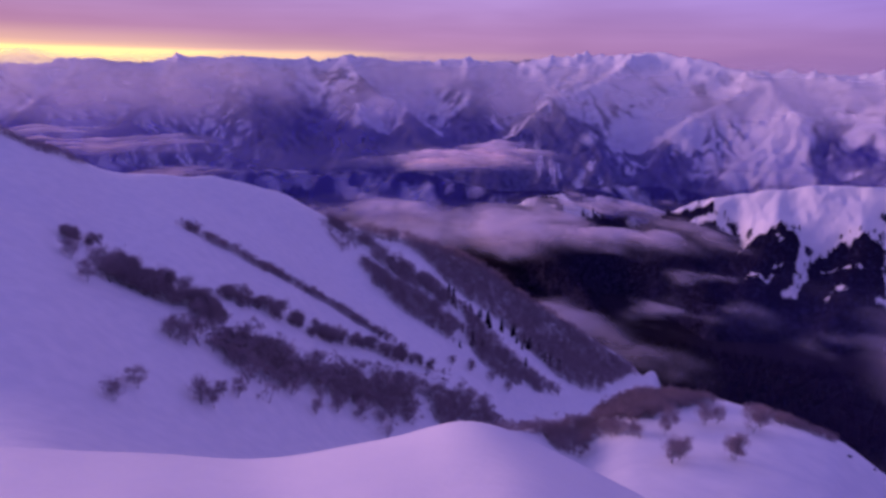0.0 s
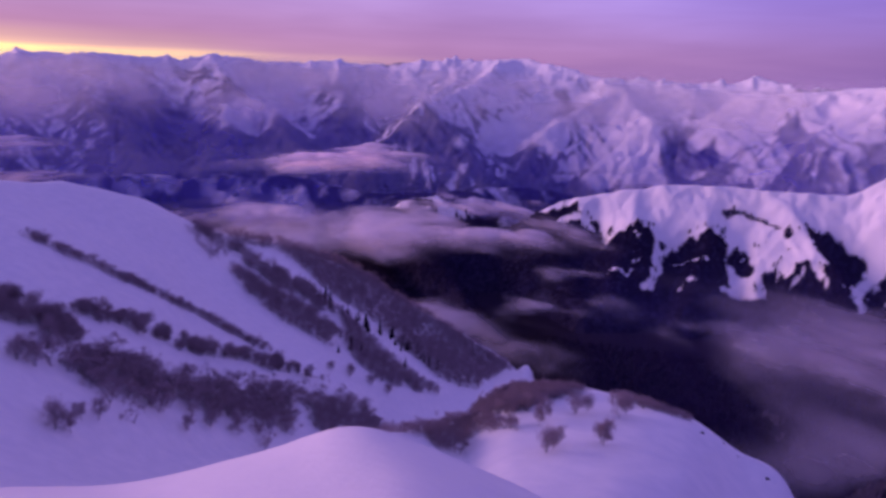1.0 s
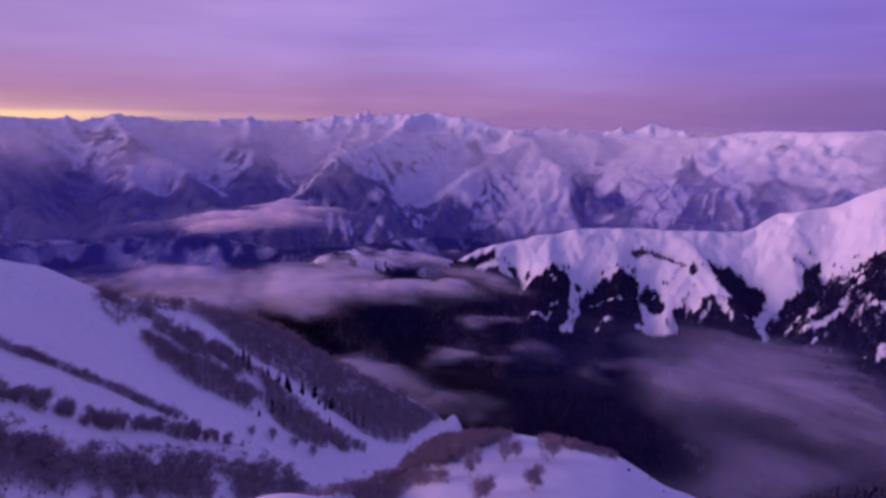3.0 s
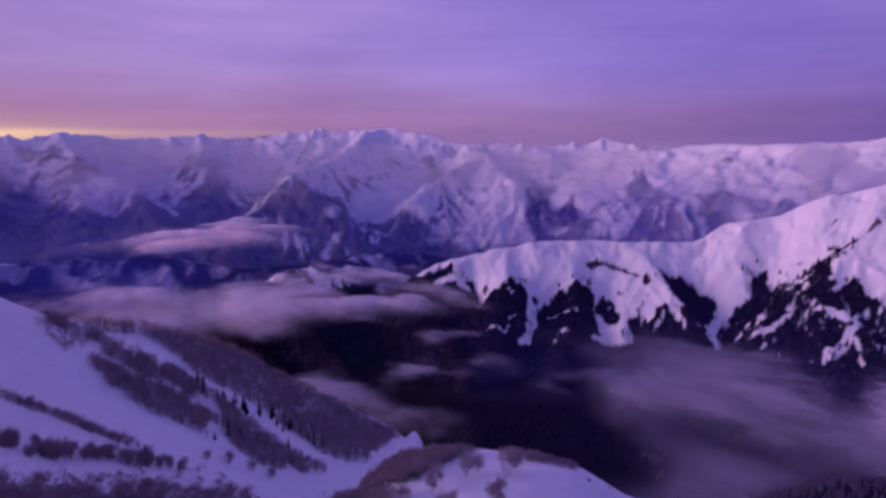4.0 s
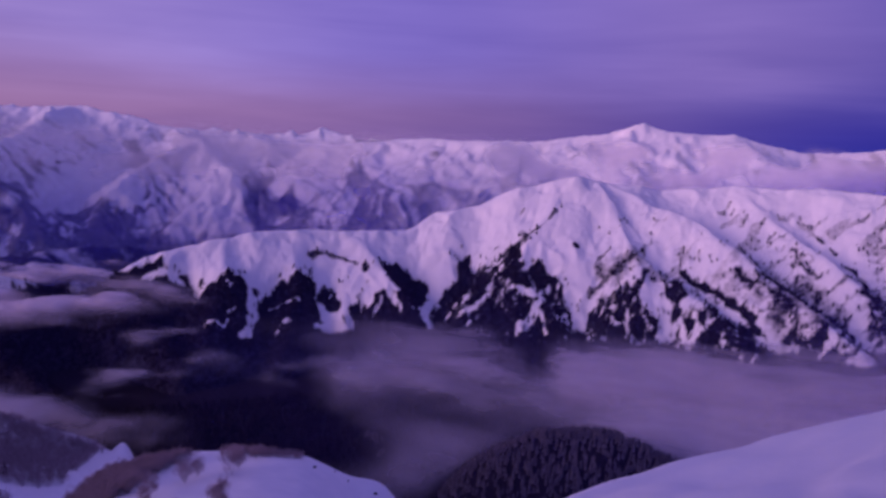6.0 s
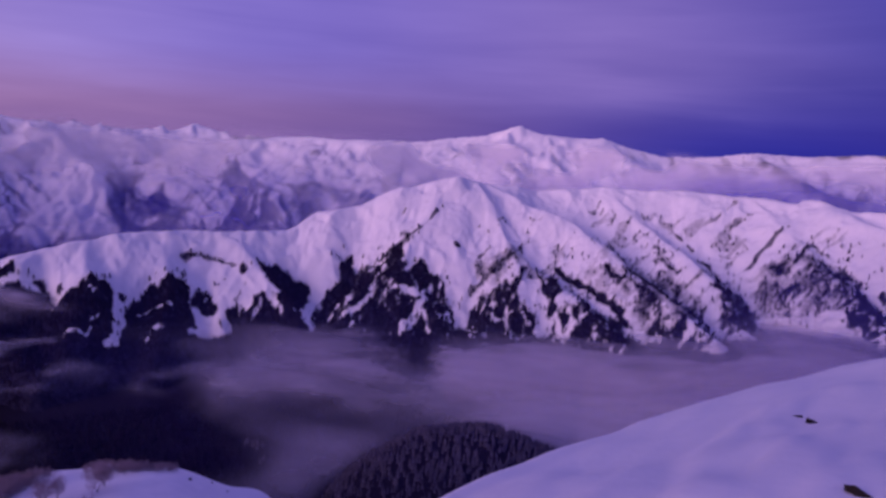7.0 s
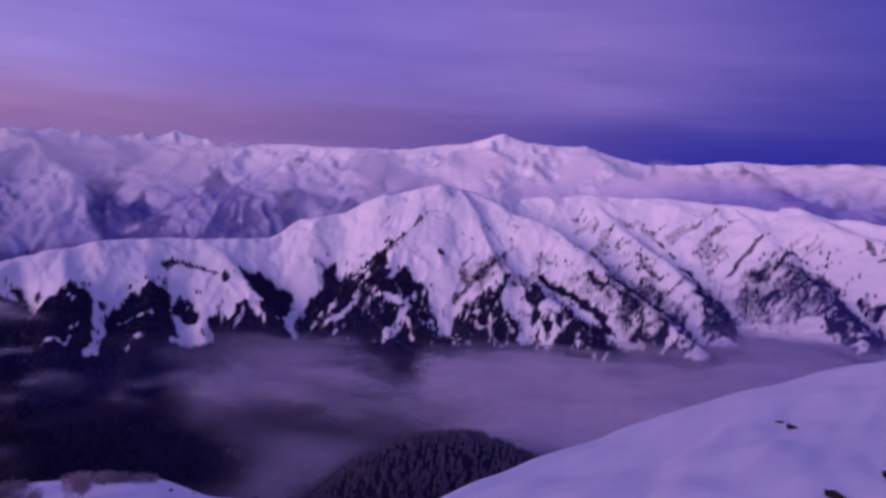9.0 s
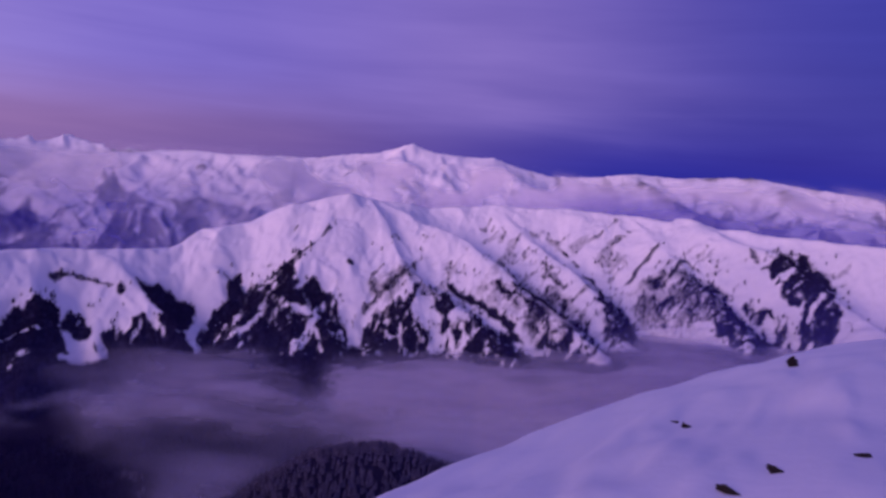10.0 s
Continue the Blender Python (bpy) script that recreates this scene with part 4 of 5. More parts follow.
def fog_shape(level, seed, amount):
    def shape(a, r, x, y):
        left = np.interp(r, [800, 900, 1000, 1150, 1300, 1500], [37, 38, 40.5, 42.5, 36, 29])
        side = step(-5, 9, a - left + 5 * fbm(x, y, 150, 4, 151))
        body = 0.80 + (0.65 if level < -440 else 1.0) * fbm(x, y * 0.6 + x * 0.3, 230, 5, seed)
        # the bank parts round the nose of the wooded spur, and has a dark gap before it
        wide = np.interp(r, [1150, 1270, 1450], [16, 66, 115])
        nose = step(1.25, 0.3, (along(SPUR_NOSE, x, y)[0] + 40 * fbm(x, y, 60, 5, 163, 0.6)) / wide) * step(1150, 1260, r - 1.2 * (-394 - level) + 40 * fbm(x, y, 80, 4, 167))
        gap = np.exp(-((a - 49.5) / 3.2) ** 2 - ((r - 1135) / 45) ** 2) * step(-0.5, 0.5, fbm(x, y, 70, 4, 164))
        body = body * (1 - (0.85 if level > -450 else 0.6) * nose) * (1 - 0.36 * gap)
        front = np.interp(a, [46, 50, 54], [740, 800, 850])
        reach = np.maximum(step(900, 1250, r), (0.58 + 0.35 * step(56, 66, a)) * step(front, front + 130, r))
        reach = reach * (step(950, 1150, r) if level > -420 else 1)
        return amount * np.interp(a, [34, 42, 48, 61], [0.38, 0.55, 0.9, 1.0]) * side * reach * np.clip(body, 0, 1.2) * depth_fade(x, y, fog_top(level)(a), 14)
    return shape


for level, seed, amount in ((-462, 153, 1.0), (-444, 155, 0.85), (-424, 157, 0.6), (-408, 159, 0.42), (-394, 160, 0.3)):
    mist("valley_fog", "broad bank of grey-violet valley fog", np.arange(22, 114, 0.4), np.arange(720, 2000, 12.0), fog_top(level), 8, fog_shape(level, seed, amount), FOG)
for top, seed in ((-330, 161), (-308, 165)):
    mist("stratus_bank", "flat pink-grey cloud bank lying in the valley", np.arange(-14, 34, 0.25), np.arange(1040, 1800, 8.0), top, 9,
         lambda a, r, x, y, seed=seed: oval(a, r, -9, 27, 1230, 1740, 0.5, seed) * (0.80 + 0.45 * fbm(x, y * 0.4, 150, 4, seed + 2)), CLOUD)
for top, seed, a0, a1, r0, r1 in ((-352, 231, 11, 28, 1770, 2020), (-338, 233, 13, 25, 1770, 2000), (-326, 235, 10, 29, 1230, 1500), (-316, 237, 12, 26, 1260, 1470)):
    mist("cloud_wisp", "torn pink cloud drifting round the tip of the ridge", np.arange(a0 - 4, a1 + 4, 0.25), np.arange(r0 - 50, r1 + 50, 6.0), top, 12,
         lambda a, r, x, y, a0=a0, a1=a1, r0=r0, r1=r1, seed=seed: oval(a, r, a0, a1, r0, r1, 0.6, seed) * (0.55 + 0.8 * fbm(x, y * 0.5, 110, 4, seed + 1)), CLOUD)
for k in range(7):
    mist("small_cloud", "small pink cloud hanging before the far range", np.arange(-5, 19, 0.25), np.arange(1780, 2010, 6.0), -266 + 9 * k, 20,
         lambda a, r, x, y, k=k: oval(a, r, (-1, -2, -3, -2, 0, 2, 5)[k], (11, 13, 15, 15.5, 15, 14.5, 12.5)[k], 1770, 2020, 0.35, 171 + k) * (0.8 + 0.5 * fbm(x, y, 110, 4, 271 + k)), CLOUD)
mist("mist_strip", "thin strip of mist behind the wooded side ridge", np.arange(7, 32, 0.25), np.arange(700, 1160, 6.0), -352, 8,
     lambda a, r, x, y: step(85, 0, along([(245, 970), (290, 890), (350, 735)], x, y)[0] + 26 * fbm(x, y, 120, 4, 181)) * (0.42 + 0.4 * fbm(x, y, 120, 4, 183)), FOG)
for top, seed, a0, a1, r0, r1 in ((-385, 185, 22, 36, 1000, 1260), (-360, 187, 20, 32, 1180, 1420), (-402, 189, 30, 50, 1060, 1330)):
    mist("mist_shred", "shred of pale mist drifting over the dark valley woods", np.arange(a0 - 4, a1 + 4, 0.25), np.arange(r0 - 60, r1 + 60, 6.0), top, 8,
         lambda a, r, x, y, a0=a0, a1=a1, r0=r0, r1=r1, seed=seed: oval(a, r, a0, a1, r0, r1, 0.7, seed) * (0.22 + 0.6 * fbm(x, y, 90, 4, seed + 1)))
for k, (top, a0, a1) in enumerate(((-206, -62, -1), (-196, -62, -2), (-186, -60, -3), (-176, -62, -4), (-166, -62, -5), (-156, -62, -8), (-146, -62, -12), (-264, -29, -9), (-272, -27, -10))):
    mist("high_bank", "long pale cloud bank along the foot of the far range", np.arange(-44, 0, 0.3), np.arange(1740, 2010, 8.0), top - 6, 20,
         lambda a, r, x, y, a0=a0, a1=a1, k=k: oval(a, r, a0, a1, 1735, 2020, 0.4, 191 + k) * (0.36 + 0.42 * fbm(x * 0.6, y, 160, 4, 291 + k)), CLOUD)


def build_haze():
    """Blue see-through sheets that stand in for evening haze between the near ridge and the far ranges, and in the
    valley.
    """
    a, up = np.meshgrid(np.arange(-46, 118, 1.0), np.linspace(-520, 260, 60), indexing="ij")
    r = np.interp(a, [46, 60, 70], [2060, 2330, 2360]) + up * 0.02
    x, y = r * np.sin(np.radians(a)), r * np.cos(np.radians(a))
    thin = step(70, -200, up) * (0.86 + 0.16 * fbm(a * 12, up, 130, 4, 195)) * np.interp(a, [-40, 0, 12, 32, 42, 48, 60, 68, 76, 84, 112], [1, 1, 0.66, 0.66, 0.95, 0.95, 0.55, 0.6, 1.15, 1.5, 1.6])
    ob = sheet("haze", x, y, up, HAZE_TINT, {"thickness": thin})
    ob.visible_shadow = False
    # two more sheets, added to lift the dark woods with blue
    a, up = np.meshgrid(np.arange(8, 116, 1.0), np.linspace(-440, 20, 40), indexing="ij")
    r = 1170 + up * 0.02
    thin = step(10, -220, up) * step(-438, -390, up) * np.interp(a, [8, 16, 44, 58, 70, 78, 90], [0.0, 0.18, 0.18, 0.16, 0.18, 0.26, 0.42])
    near_haze_sheet = sheet("haze", r * np.sin(np.radians(a)), r * np.cos(np.radians(a)), up, HAZE_TINT, {"thickness": thin})
    near_haze_sheet.visible_shadow = False
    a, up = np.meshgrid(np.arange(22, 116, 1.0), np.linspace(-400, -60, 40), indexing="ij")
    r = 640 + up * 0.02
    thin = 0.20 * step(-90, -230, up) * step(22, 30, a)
    low_haze_sheet = sheet("haze", r * np.sin(np.radians(a)), r * np.cos(np.radians(a)), up, HAZE_TINT, {"thickness": thin})
    low_haze_sheet.visible_shadow = False
    tagged(low_haze_sheet, "faint violet sheet added as haze in the deep wooded valley", "haze", kind="stuff")
    tagged(near_haze_sheet, "faint blue sheet added as haze over the fog before the snowy ridge", "haze", kind="stuff")
    tagged(ob, "blue-violet sheet standing in for evening haze in the basin before the far ranges", "haze", kind="stuff")


def build_veil():
    """Torn cloud that clings to the far crests."""
    a, up = np.meshgrid(np.arange(-44, 114, 0.25), np.linspace(-240, 110, 110), indexing="ij")
    r = np.interp(a, [46, 58, 62], [2030, 2300, 2400]) + up * 0.02
    x, y = r * np.sin(np.radians(a)), r * np.cos(np.radians(a))
    torn = fbm(a * 36 + up * 0.6, up * 1.5, 150, 5, 205)
    level = np.interp(a, [40, 58, 66, 74, 80, 90, 112], [0, 6, 34, 20, 8, 26, 14]) + 9 * fbm(a * 40, up * 0, 180, 3, 206)
    much = np.interp(a, [-40, -10, 10, 26, 48, 58, 72, 82, 100], [0.4, 0.5, 0.6, 0.6, 0.6, 0.9, 0.95, 0.7, 0.6])
    thin = step(40, -40, up - level) * step(-230, -60, up) * much * np.clip(0.56 + 0.85 * torn, 0, 1)
    ob = sheet("cloud_veil", x, y, up, MIST, {"thickness": thin * 0.92})
    ob.visible_shadow = False
    tagged(ob, "torn pale cloud clinging to the far snowy crests", "cloud", kind="stuff")


def build_far_mist():
    """Mist that lies between the spurs of the far mountains."""
    for field, label, rows in ((RANGE, "pale mist lying between the spurs of the far range", ((-345, 0.3), (-318, 0.25))),):
        x, y, z = (v[::3, ::3] for v in field[:3])
        for k, (level, amount) in enumerate(rows):
            deep = level - z
            body = np.clip(0.35 + 0.9 * fbm(x, y, 420, 4, 221 + 3 * k), 0, 1)
            thin = amount * body * (1 - np.exp(-np.clip(deep, 0, None) / 80))
            thin[0], thin[-1], thin[:, 0] = 0, 0, 0
            ob = sheet("far_mist", x, y, level + 10 * fbm(x, y, 260, 3, 222 + 3 * k), MIST, {"thickness": thin})
            ob.visible_shadow = False
            tagged(ob, label, "mist", kind="stuff")


def build_depth_haze():
    """Pale see-through sheets that stand in for evening air thickening from spur to spur towards the far crest."""
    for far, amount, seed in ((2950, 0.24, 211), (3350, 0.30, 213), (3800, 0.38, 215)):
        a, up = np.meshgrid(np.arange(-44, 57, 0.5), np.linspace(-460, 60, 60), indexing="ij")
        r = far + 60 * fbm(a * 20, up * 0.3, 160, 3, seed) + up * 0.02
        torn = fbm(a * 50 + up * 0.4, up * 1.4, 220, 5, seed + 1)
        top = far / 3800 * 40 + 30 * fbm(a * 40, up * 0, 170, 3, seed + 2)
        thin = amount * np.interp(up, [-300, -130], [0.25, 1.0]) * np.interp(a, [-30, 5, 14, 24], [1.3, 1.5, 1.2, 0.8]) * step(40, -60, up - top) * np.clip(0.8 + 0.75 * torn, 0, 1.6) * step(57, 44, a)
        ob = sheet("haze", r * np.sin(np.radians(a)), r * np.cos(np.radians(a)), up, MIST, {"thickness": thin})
        ob.visible_shadow = False
        tagged(ob, "pale lilac sheet standing in for haze between the spurs of the far range", "haze", kind="stuff")


build_haze()
build_depth_haze()
build_veil()
build_far_mist()


# ---------------------------------------------------------------- bare trees
def part(name, mesh, parent, label=""):
    ob = new(name, mesh)
    ob.parent = parent
    return tagged(ob, label)


def limb(bm, a, b, ra, rb, sides=5):
    """A tapered round piece of wood from a to b."""
    a, b = Vector(a), Vector(b)
    turn = (b - a).to_track_quat("Z", "Y").to_matrix()
    rings = []
    for centre, radius in ((a, ra), (b, rb)):
        rings.append([bm.verts.new(centre + turn @ Vector((radius * math.cos(k * 6.2832 / sides), radius * math.sin(k * 6.2832 / sides), 0))) for k in range(sides)])
    for k in range(sides):
        bm.faces.new((rings[0][k], rings[0][(k + 1) % sides], rings[1][(k + 1) % sides], rings[1][k]))


def slivers(rng, centres, spread, count, length, width):
    """Fine twigs: thin pointed pieces thrown round some centres."""
    c = centres[rng.integers(0, len(centres), count)]
    p = c + rng.normal(0, 1, (count, 3)) * spread
    way = rng.normal(0, 1, (count, 3)) + np.array([0, 0, 0.6])
    way /= np.linalg.norm(way, axis=1)[:, None]
    side = np.cross(way, rng.normal(0, 1, (count, 3)))
    side /= np.linalg.norm(side, axis=1)[:, None]
    size = rng.uniform(0.6, 1.3, (count, 1))
    a, b, tip = p - side * width * size / 2, p + side * width * size / 2, p + way * length * size
    return np.stack([a, b, tip], 1)


def bare_tree(height, seed, twigs):
    """A bare birch: forked tapering trunk, rising limbs and a crown of fine twigs."""
    rng = np.random.default_rng(seed)
    ob = new("birch_tree")
    wood = bmesh.new()
    centres = []
    foot = np.array([0.0, 0.0, -0.4])
    for stem in range(int(rng.integers(1, 4))):
        p = foot + rng.normal(0, 0.06, 3) * np.array([1, 1, 0])
        lean = rng.normal(0, 0.16, 2)
        radius = height * rng.uniform(0.012, 0.018)
        steps = 6
        for k in range(steps):
            q = p + np.array([lean[0], lean[1], 1.0]) * height * 0.9 / steps + rng.normal(0, 0.02, 3) * height
            limb(wood, p, q, radius * (1 - k / (steps + 1)), radius * (1 - (k + 1) / (steps + 1)), 6)
            if k >= 1:
                for _ in range(3):
                    turn = rng.uniform(0, 6.28)
                    reach = height * rng.uniform(0.16, 0.34) * (1.15 - 0.6 * k / steps)
                    mid = q + np.array([math.cos(turn) * reach * 0.6, math.sin(turn) * reach * 0.6, reach * 0.45])
                    tip = mid + np.array([math.cos(turn) * reach * 0.5, math.sin(turn) * reach * 0.5, reach * rng.uniform(0.3, 0.8)])
                    limb(wood, q, mid, radius * 0.4, radius * 0.22, 4)
                    limb(wood, mid, tip, radius * 0.22, radius * 0.06, 4)
                    centres += [mid * 0.4 + tip * 0.6, tip]
            p = q
    mesh = bpy.data.meshes.new("trunk")
    wood.to_mesh(mesh)
    wood.free()
    mesh.materials.append(BARK)
    part("trunk", mesh, ob)
    tris = slivers(rng, np.array(centres), height * 0.075, twigs, height * 0.13, height * 0.016)
    part("crown", soup("crown", tris.reshape(-1, 3), np.arange(twigs * 3).reshape(-1, 3), TWIGS), ob, "hazy crown of fine leafless twigs")
    return ob


def plant_lone_trees():
    kinds = [bare_tree(6.0, 31 + k, 1300) for k in range(4)]
    rng = np.random.default_rng(8)
    spots = [(x, y, 0) for x, y in LONE] + [(x, y, 1) for x, y in SHOULDER_TREES]
    for k, (x, y, shoulder) in enumerate(spots):
        size = (0.74 if shoulder else 0.80) * rng.uniform(0.7, 1.15) * min(1.2, math.hypot(x, y) / 160 + 0.2)
        size *= 0.5 if shoulder and math.hypot(x, y) > 125 else 1.0
        m = Matrix.Translation((x, y, float(ground_z(x, y)))) @ Matrix.Rotation(rng.uniform(0, 6.28), 4, "Z") @ Matrix.Scale(size, 4)
        ob = kinds[k] if k < 4 else copy_thing(kinds[int(rng.integers(0, 4))], Matrix())
        ob.matrix_basis = m
        tagged(ob, "small bare birch standing alone on the snowy shoulder" if shoulder else "bare birch standing apart on the open snow slope", "tree", "bare birches on the near slopes")
    return kinds


def strewn(line, count, width, seed, grow=0.0, gaps=0.0):
    """Places scattered along a line, within its width, in clumps."""
    rng = np.random.default_rng(seed)
    pts = np.array(line, float)
    legs = np.hypot(*np.diff(pts, axis=0).T)
    at = np.concatenate([[0], np.cumsum(legs)]) / legs.sum()
    s = rng.random(count * 3)
    x, y = np.interp(s, at, pts[:, 0]), np.interp(s, at, pts[:, 1])
    w = width * (1 + grow * s)
    x, y = x + rng.normal(0, 0.5, len(s)) * w, y + rng.normal(0, 0.5, len(s)) * w
    keep = fbm(x, y, 14, 3, seed + 3) > gaps
    return list(zip(x[keep][:count], y[keep][:count]))


def plant_belts(kinds):
    """The loose belts on the open slope, tree by tree."""
    rng = np.random.default_rng(18)
    for line, count, width, gaps, low, high, label in (
            (BELT_TOP, 11, 2.4, -0.5, 0.36, 0.62, "small bare birch in a clump high on the snow slope"),
            (BELT_WEST, 74, 7.5, -0.6, 0.60, 1.0, "round-crowned bare birch in a thick belt on the snow slope"),
            (ROW_MIDDLE, 120, 3.6, -0.9, 0.40, 0.78, "bare birch in a loose belt across the snow slope")):
        for x, y in strewn(line, count, width, 52 + count, 0.0, gaps):
            m = Matrix.Translation((x, y, float(ground_z(x, y)))) @ Matrix.Rotation(rng.uniform(0, 6.28), 4, "Z") @ Matrix.Scale(rng.uniform(low, high), 4)
            ob = copy_thing(kinds[int(rng.integers(0, 4))], Matrix())
            ob.matrix_basis = m
            tagged(ob, label, "tree", "birches of the belts")


plant_belts(plant_lone_trees())


def wood_of(name, label, spots, low, high, seed, twigs=150):
    """A stand of bare trees too many to count."""
    rng = np.random.default_rng(seed)
    kinds = []
    for k in range(6):
        n = int(rng.integers(5, 9))
        heart = np.stack([rng.normal(0, 0.20, n), rng.normal(0, 0.20, n), rng.uniform(0.38, 0.85, n)], -1)
        crown = slivers(rng, heart, 0.085, twigs, 0.17, 0.030)
        stem = []
        for _ in range(3):
            b = rng.normal(0, 0.05, 2)
            t = heart[int(rng.integers(0, n))]
            stem.append([[b[0] - 0.018, b[1], -0.05], [b[0] + 0.018, b[1], -0.05], t])
            stem.append([[b[0], b[1] - 0.018, -0.05], [b[0], b[1] + 0.018, -0.05], t])
        kinds.append(np.concatenate([crown, np.array(stem)]))
    tris = []
    for x, y in spots:
        h, turn = rng.uniform(low, high), rng.uniform(0, 6.28)
        c, s = math.cos(turn), math.sin(turn)
        t = kinds[int(rng.integers(0, 6))] * np.array([h * rng.uniform(0.85, 1.2), h * rng.uniform(0.85, 1.2), h])
        tris.append(t @ np.array([[c, s, 0], [-s, c, 0], [0, 0, 1]]) + np.array([x, y, 0]))
    z = ground_z([p[0] for p in spots], [p[1] for p in spots])
    tris = np.stack(tris) + np.stack([z * 0, z * 0, z], -1)[:, None, None, :]
    points = tris.reshape(-1, 3)
    tagged(new(name, soup(name, points, np.arange(len(points)).reshape(-1, 3), TWIGS)), label, "trees", kind="stuff")


def strewn_in(shape, count, seed, gaps=-0.6, size=14):
    """Places scattered in clumps over a plot of land."""
    rng = np.random.default_rng(seed)
    pts = np.array(shape, float)
    x, y = (rng.uniform(pts[:, k].min() - 2, pts[:, k].max() + 2, count * 30) for k in (0, 1))
    keep = (inside(shape, x, y) + 1.5 * fbm(x, y, 9, 3, seed + 2) > 0) & (fbm(x, y, size, 3, seed + 3) > gaps)
    return list(zip(x[keep][:count], y[keep][:count]))


wood_of("birch_row", "thin dark row of leafless shrubs down the snow", strewn(ROW_UPPER, 400, 2.5, 51, 0.2, -1.1), 1.8, 3.7, 61, 110)
wood_of("birch_row", "low dark scrub along the crest of the snow slope", strewn(ROW_CREST, 120, 3.0, 76, 0.0, -1.0), 1.6, 3.2, 78, 100)
wood_of("birch_wood", "thick leafless birch wood above the gully", strewn(WOOD_LOWER, 520, 9, 53, 0.3, -0.75), 4.2, 6.8, 63)
wood_of("birch_wood", "small leafless thicket below the crest of the side ridge", strewn_in(FLANK_PATCH, 60, 72, -0.3), 3.0, 5.5, 75, 90)
wood_of("birch_wood", "grey leafless wood on the flank of the side ridge", strewn_in(FLANK_WOOD, 1500, 54, -0.55, 20), 3.6, 6.5, 64, 80)
wood_of("birch_wood", "dense grey leafless wood along the crest of the side ridge", strewn_in(CREST_WOOD, 2200, 55, -2, 20), 5, 8.5, 65, 80)
wood_of("brush", "dark leafless brush at the edge of the snowy shoulder", strewn_in(BRUSH_FRONT, 170, 57, -0.6, 6), 1.6, 2.8, 67)
wood_of("brush", "dark leafless brush along the gully below the shoulder", strewn(BRUSH_GULLY, 60, 2.2, 74, 0.0, -0.6), 1.4, 2.4, 77)
wood_of("brush", "grey leafless brush along the crest of the snowy shoulder", strewn_in(BRUSH_CREST, 580, 58, -2, 6), 1.6, 2.6, 68)
wood_of("brush", "low brush along the rim of the snowy shoulder", strewn(BRUSH_RIM, 170, 2.6, 60, 0.0, -0.6), 1.1, 1.9, 69)


def spruce_tree(height, seed):
    """A spruce: bare foot of the trunk under whorls of drooping ragged branches."""
    rng = np.random.default_rng(seed)
    ob = new("spruce_tree")
    wood = bmesh.new()
    limb(wood, (0, 0, -0.5), (0, 0, height * 0.95), height * 0.018, height * 0.003, 6)
    mesh = bpy.data.meshes.new("trunk")
    wood.to_mesh(mesh)
    wood.free()
    mesh.materials.append(BARK)
    part("trunk", mesh, ob)
    tris = []
    for k in range(15):
        z = height * (0.10 + 0.86 * k / 15)
        reach = height * 0.17 * (1 - k / 15.5) ** 0.8
        for _ in range(9):
            a, r = rng.uniform(0, 6.28), reach * rng.uniform(0.7, 1.2)
            tip = np.array([math.cos(a) * r, math.sin(a) * r, z - r * 0.45])
            side = np.array([-math.sin(a), math.cos(a), 0]) * r * 0.36
            heart = np.array([0, 0, z + reach * 0.35])
            tris += [[heart, tip * [0.65, 0.65, 1] + side, tip], [heart, tip, tip * [0.65, 0.65, 1] - side]]
    tris = np.array(tris)
    part("crown", soup("crown", tris.reshape(-1, 3), np.arange(len(tris) * 3).reshape(-1, 3), NEEDLES), ob, "dark drooping needle branches")
    return ob


def plant_spruces():
    kinds = [spruce_tree(10.0, 71), spruce_tree(10.0, 72)]
    rng = np.random.default_rng(9)
    for k, (x, y) in enumerate(strewn(SPRUCE_LINE, 34, 6, 59, 0.3, -0.8) + SPRUCES):
        m = Matrix.Translation((x, y, float(ground_z(x, y)))) @ Matrix.Rotation(rng.uniform(0, 6.28), 4, "Z") @ Matrix.Scale(rng.uniform(0.5, 1.05), 4)
        ob = kinds[k] if k < 2 else copy_thing(kinds[k % 2], Matrix())
        ob.matrix_basis = m
        tagged(ob, "slim dark spruce beside a strip of open snow", "tree", "spruces on the side ridge")


plant_spruces()


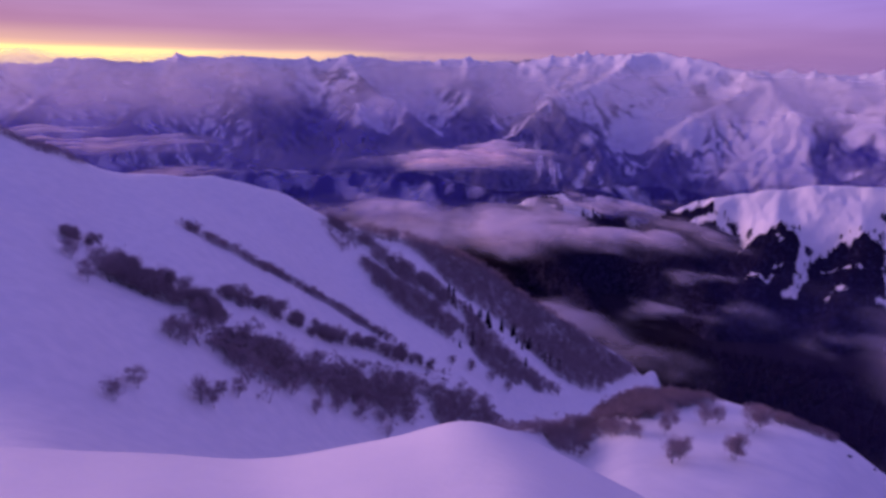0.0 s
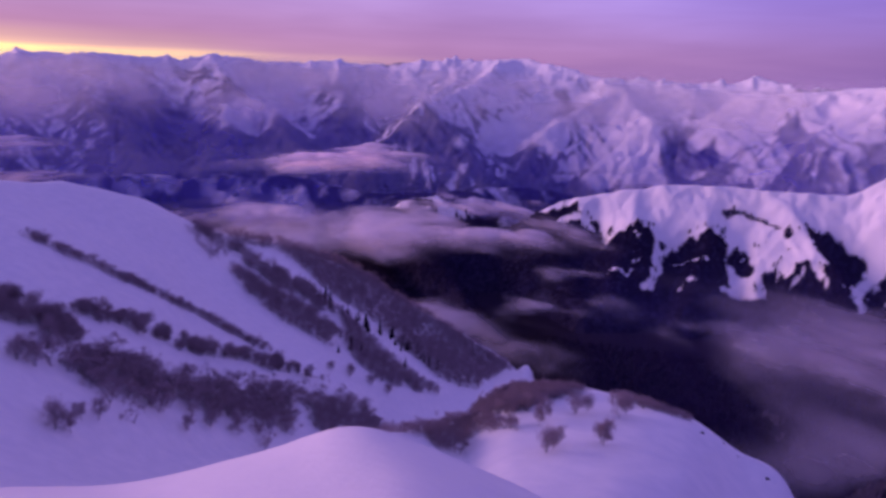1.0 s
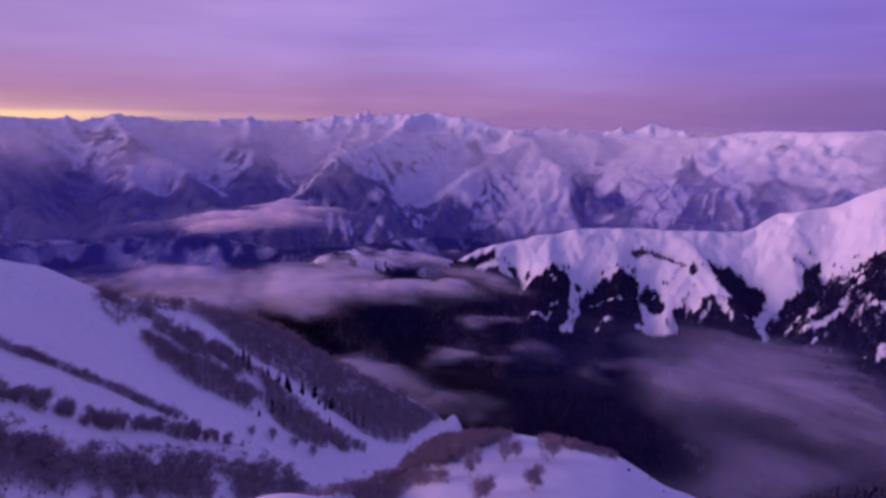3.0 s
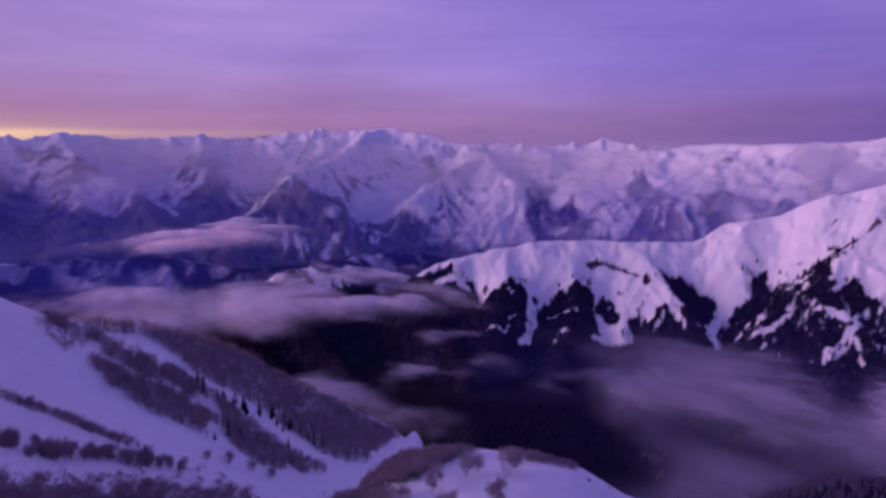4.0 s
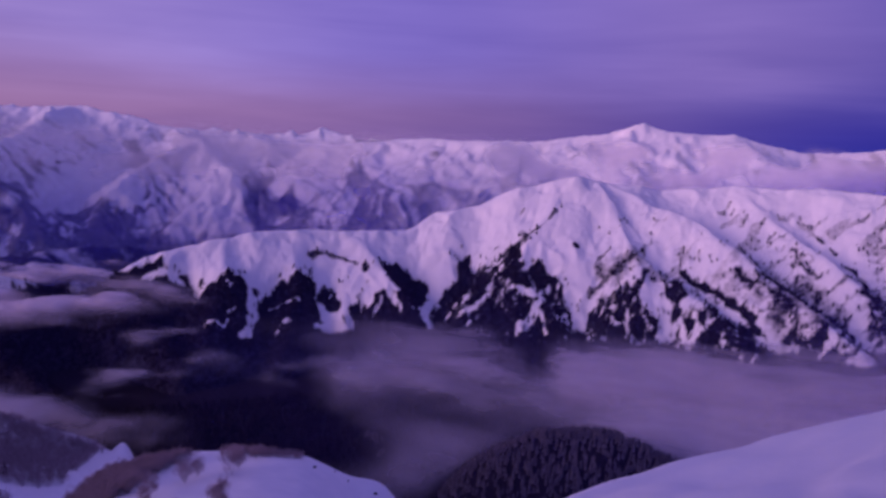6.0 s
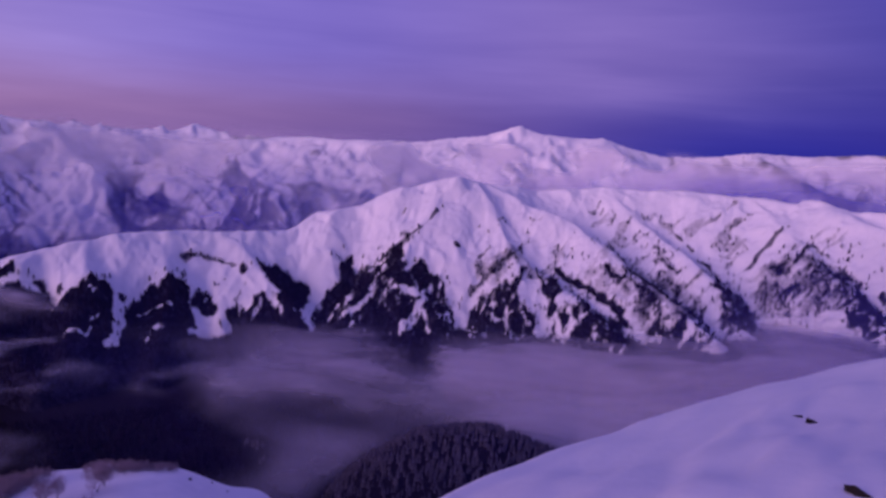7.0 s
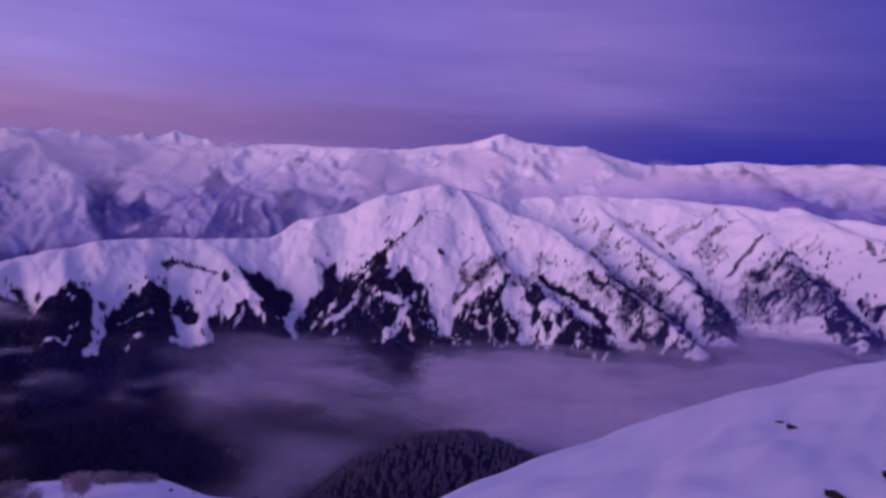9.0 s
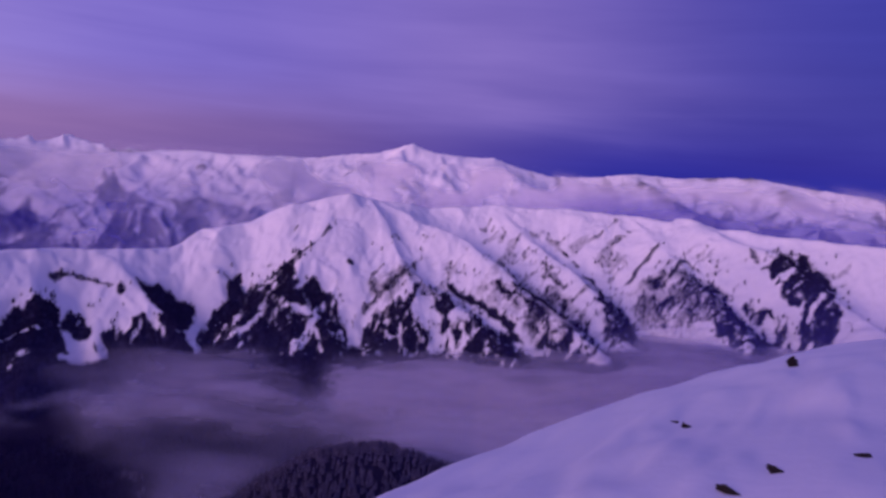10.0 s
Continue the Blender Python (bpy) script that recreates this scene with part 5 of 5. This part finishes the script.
# ---------------------------------------------------------------- stones in the snow
def stone(label, x, y, size, turn, tilt, seed, sink=0.3):
    """A weathered stone, thick at one end and tapering to the other, partly sunk in the snow."""
    bm = bmesh.new()
    bmesh.ops.create_icosphere(bm, subdivisions=4, radius=1.0)
    for v in bm.verts:
        d = v.co.normalized()
        facet = max(d.dot(Vector((math.sin(k * 2.4 + seed), math.cos(k * 1.7 + seed * 2), math.sin(k * 0.9 + seed * 3))).normalized()) for k in range(9))
        p = d * (0.74 / max(facet, 0.62) + 0.34 * noise.fractal(d * 1.7 + Vector((seed, 0, 0)), 1.0, 2.0, 5))
        taper = 0.70 - 0.42 * p.x
        v.co = Vector((p.x, p.y * taper + 0.18 * math.sin(p.x * 2 + seed), p.z * taper))
    mesh = bpy.data.meshes.new("stone")
    bm.to_mesh(mesh)
    bm.free()
    mesh.materials.append(STONE)
    ob = new("stone", mesh)
    z = float(ground_z(x, y))
    ob.matrix_basis = pose(x, y, z + size[2] * (0.5 - sink), tilt, tilt * 0.6, turn) @ Matrix.Diagonal((size[0] / 2, size[1] / 2, size[2] / 2, 1))
    return tagged(ob, label, "stone", "stones in the near snow")


stone("small dark stone poking through wind-packed snow", 10.16, 0.10, (0.19, 0.08, 0.07), -82, 8, 1)
stone("thin dark stone splinter lying on the snow", 10.87, 0.31, (0.15, 0.06, 0.05), 84, 5, 2)
stone("upright dark stone tip beside a flat one", 10.40, 0.18, (0.06, 0.05, 0.12), 30, 20, 3)
stone("dark brown stone with a tail of drifted snow", 5.62, -0.30, (0.22, 0.10, 0.09), -100, 9, 4)
stone("blunt dark boulder below the crest of the snow slope", 17.55, -1.88, (0.34, 0.31, 0.40), 20, 0, 5, 0.28)
stone("low dark stone half buried in snow", 6.26, -0.68, (0.18, 0.08, 0.07), -100, 10, 6)
stone("small half-buried stone in blue-shadowed snow", 6.80, -1.38, (0.14, 0.07, 0.06), 76, 5, 7)
for n, (x, y) in enumerate(RIM_STONES):
    stone("dark stone at the steep rim of the snowy shoulder", x, y, ((0.9, 0.6, 0.7), (0.7, 0.5, 0.5), (0.45, 0.4, 0.4))[n % 3], 40 * n, 8, 11 + n, 0.25)
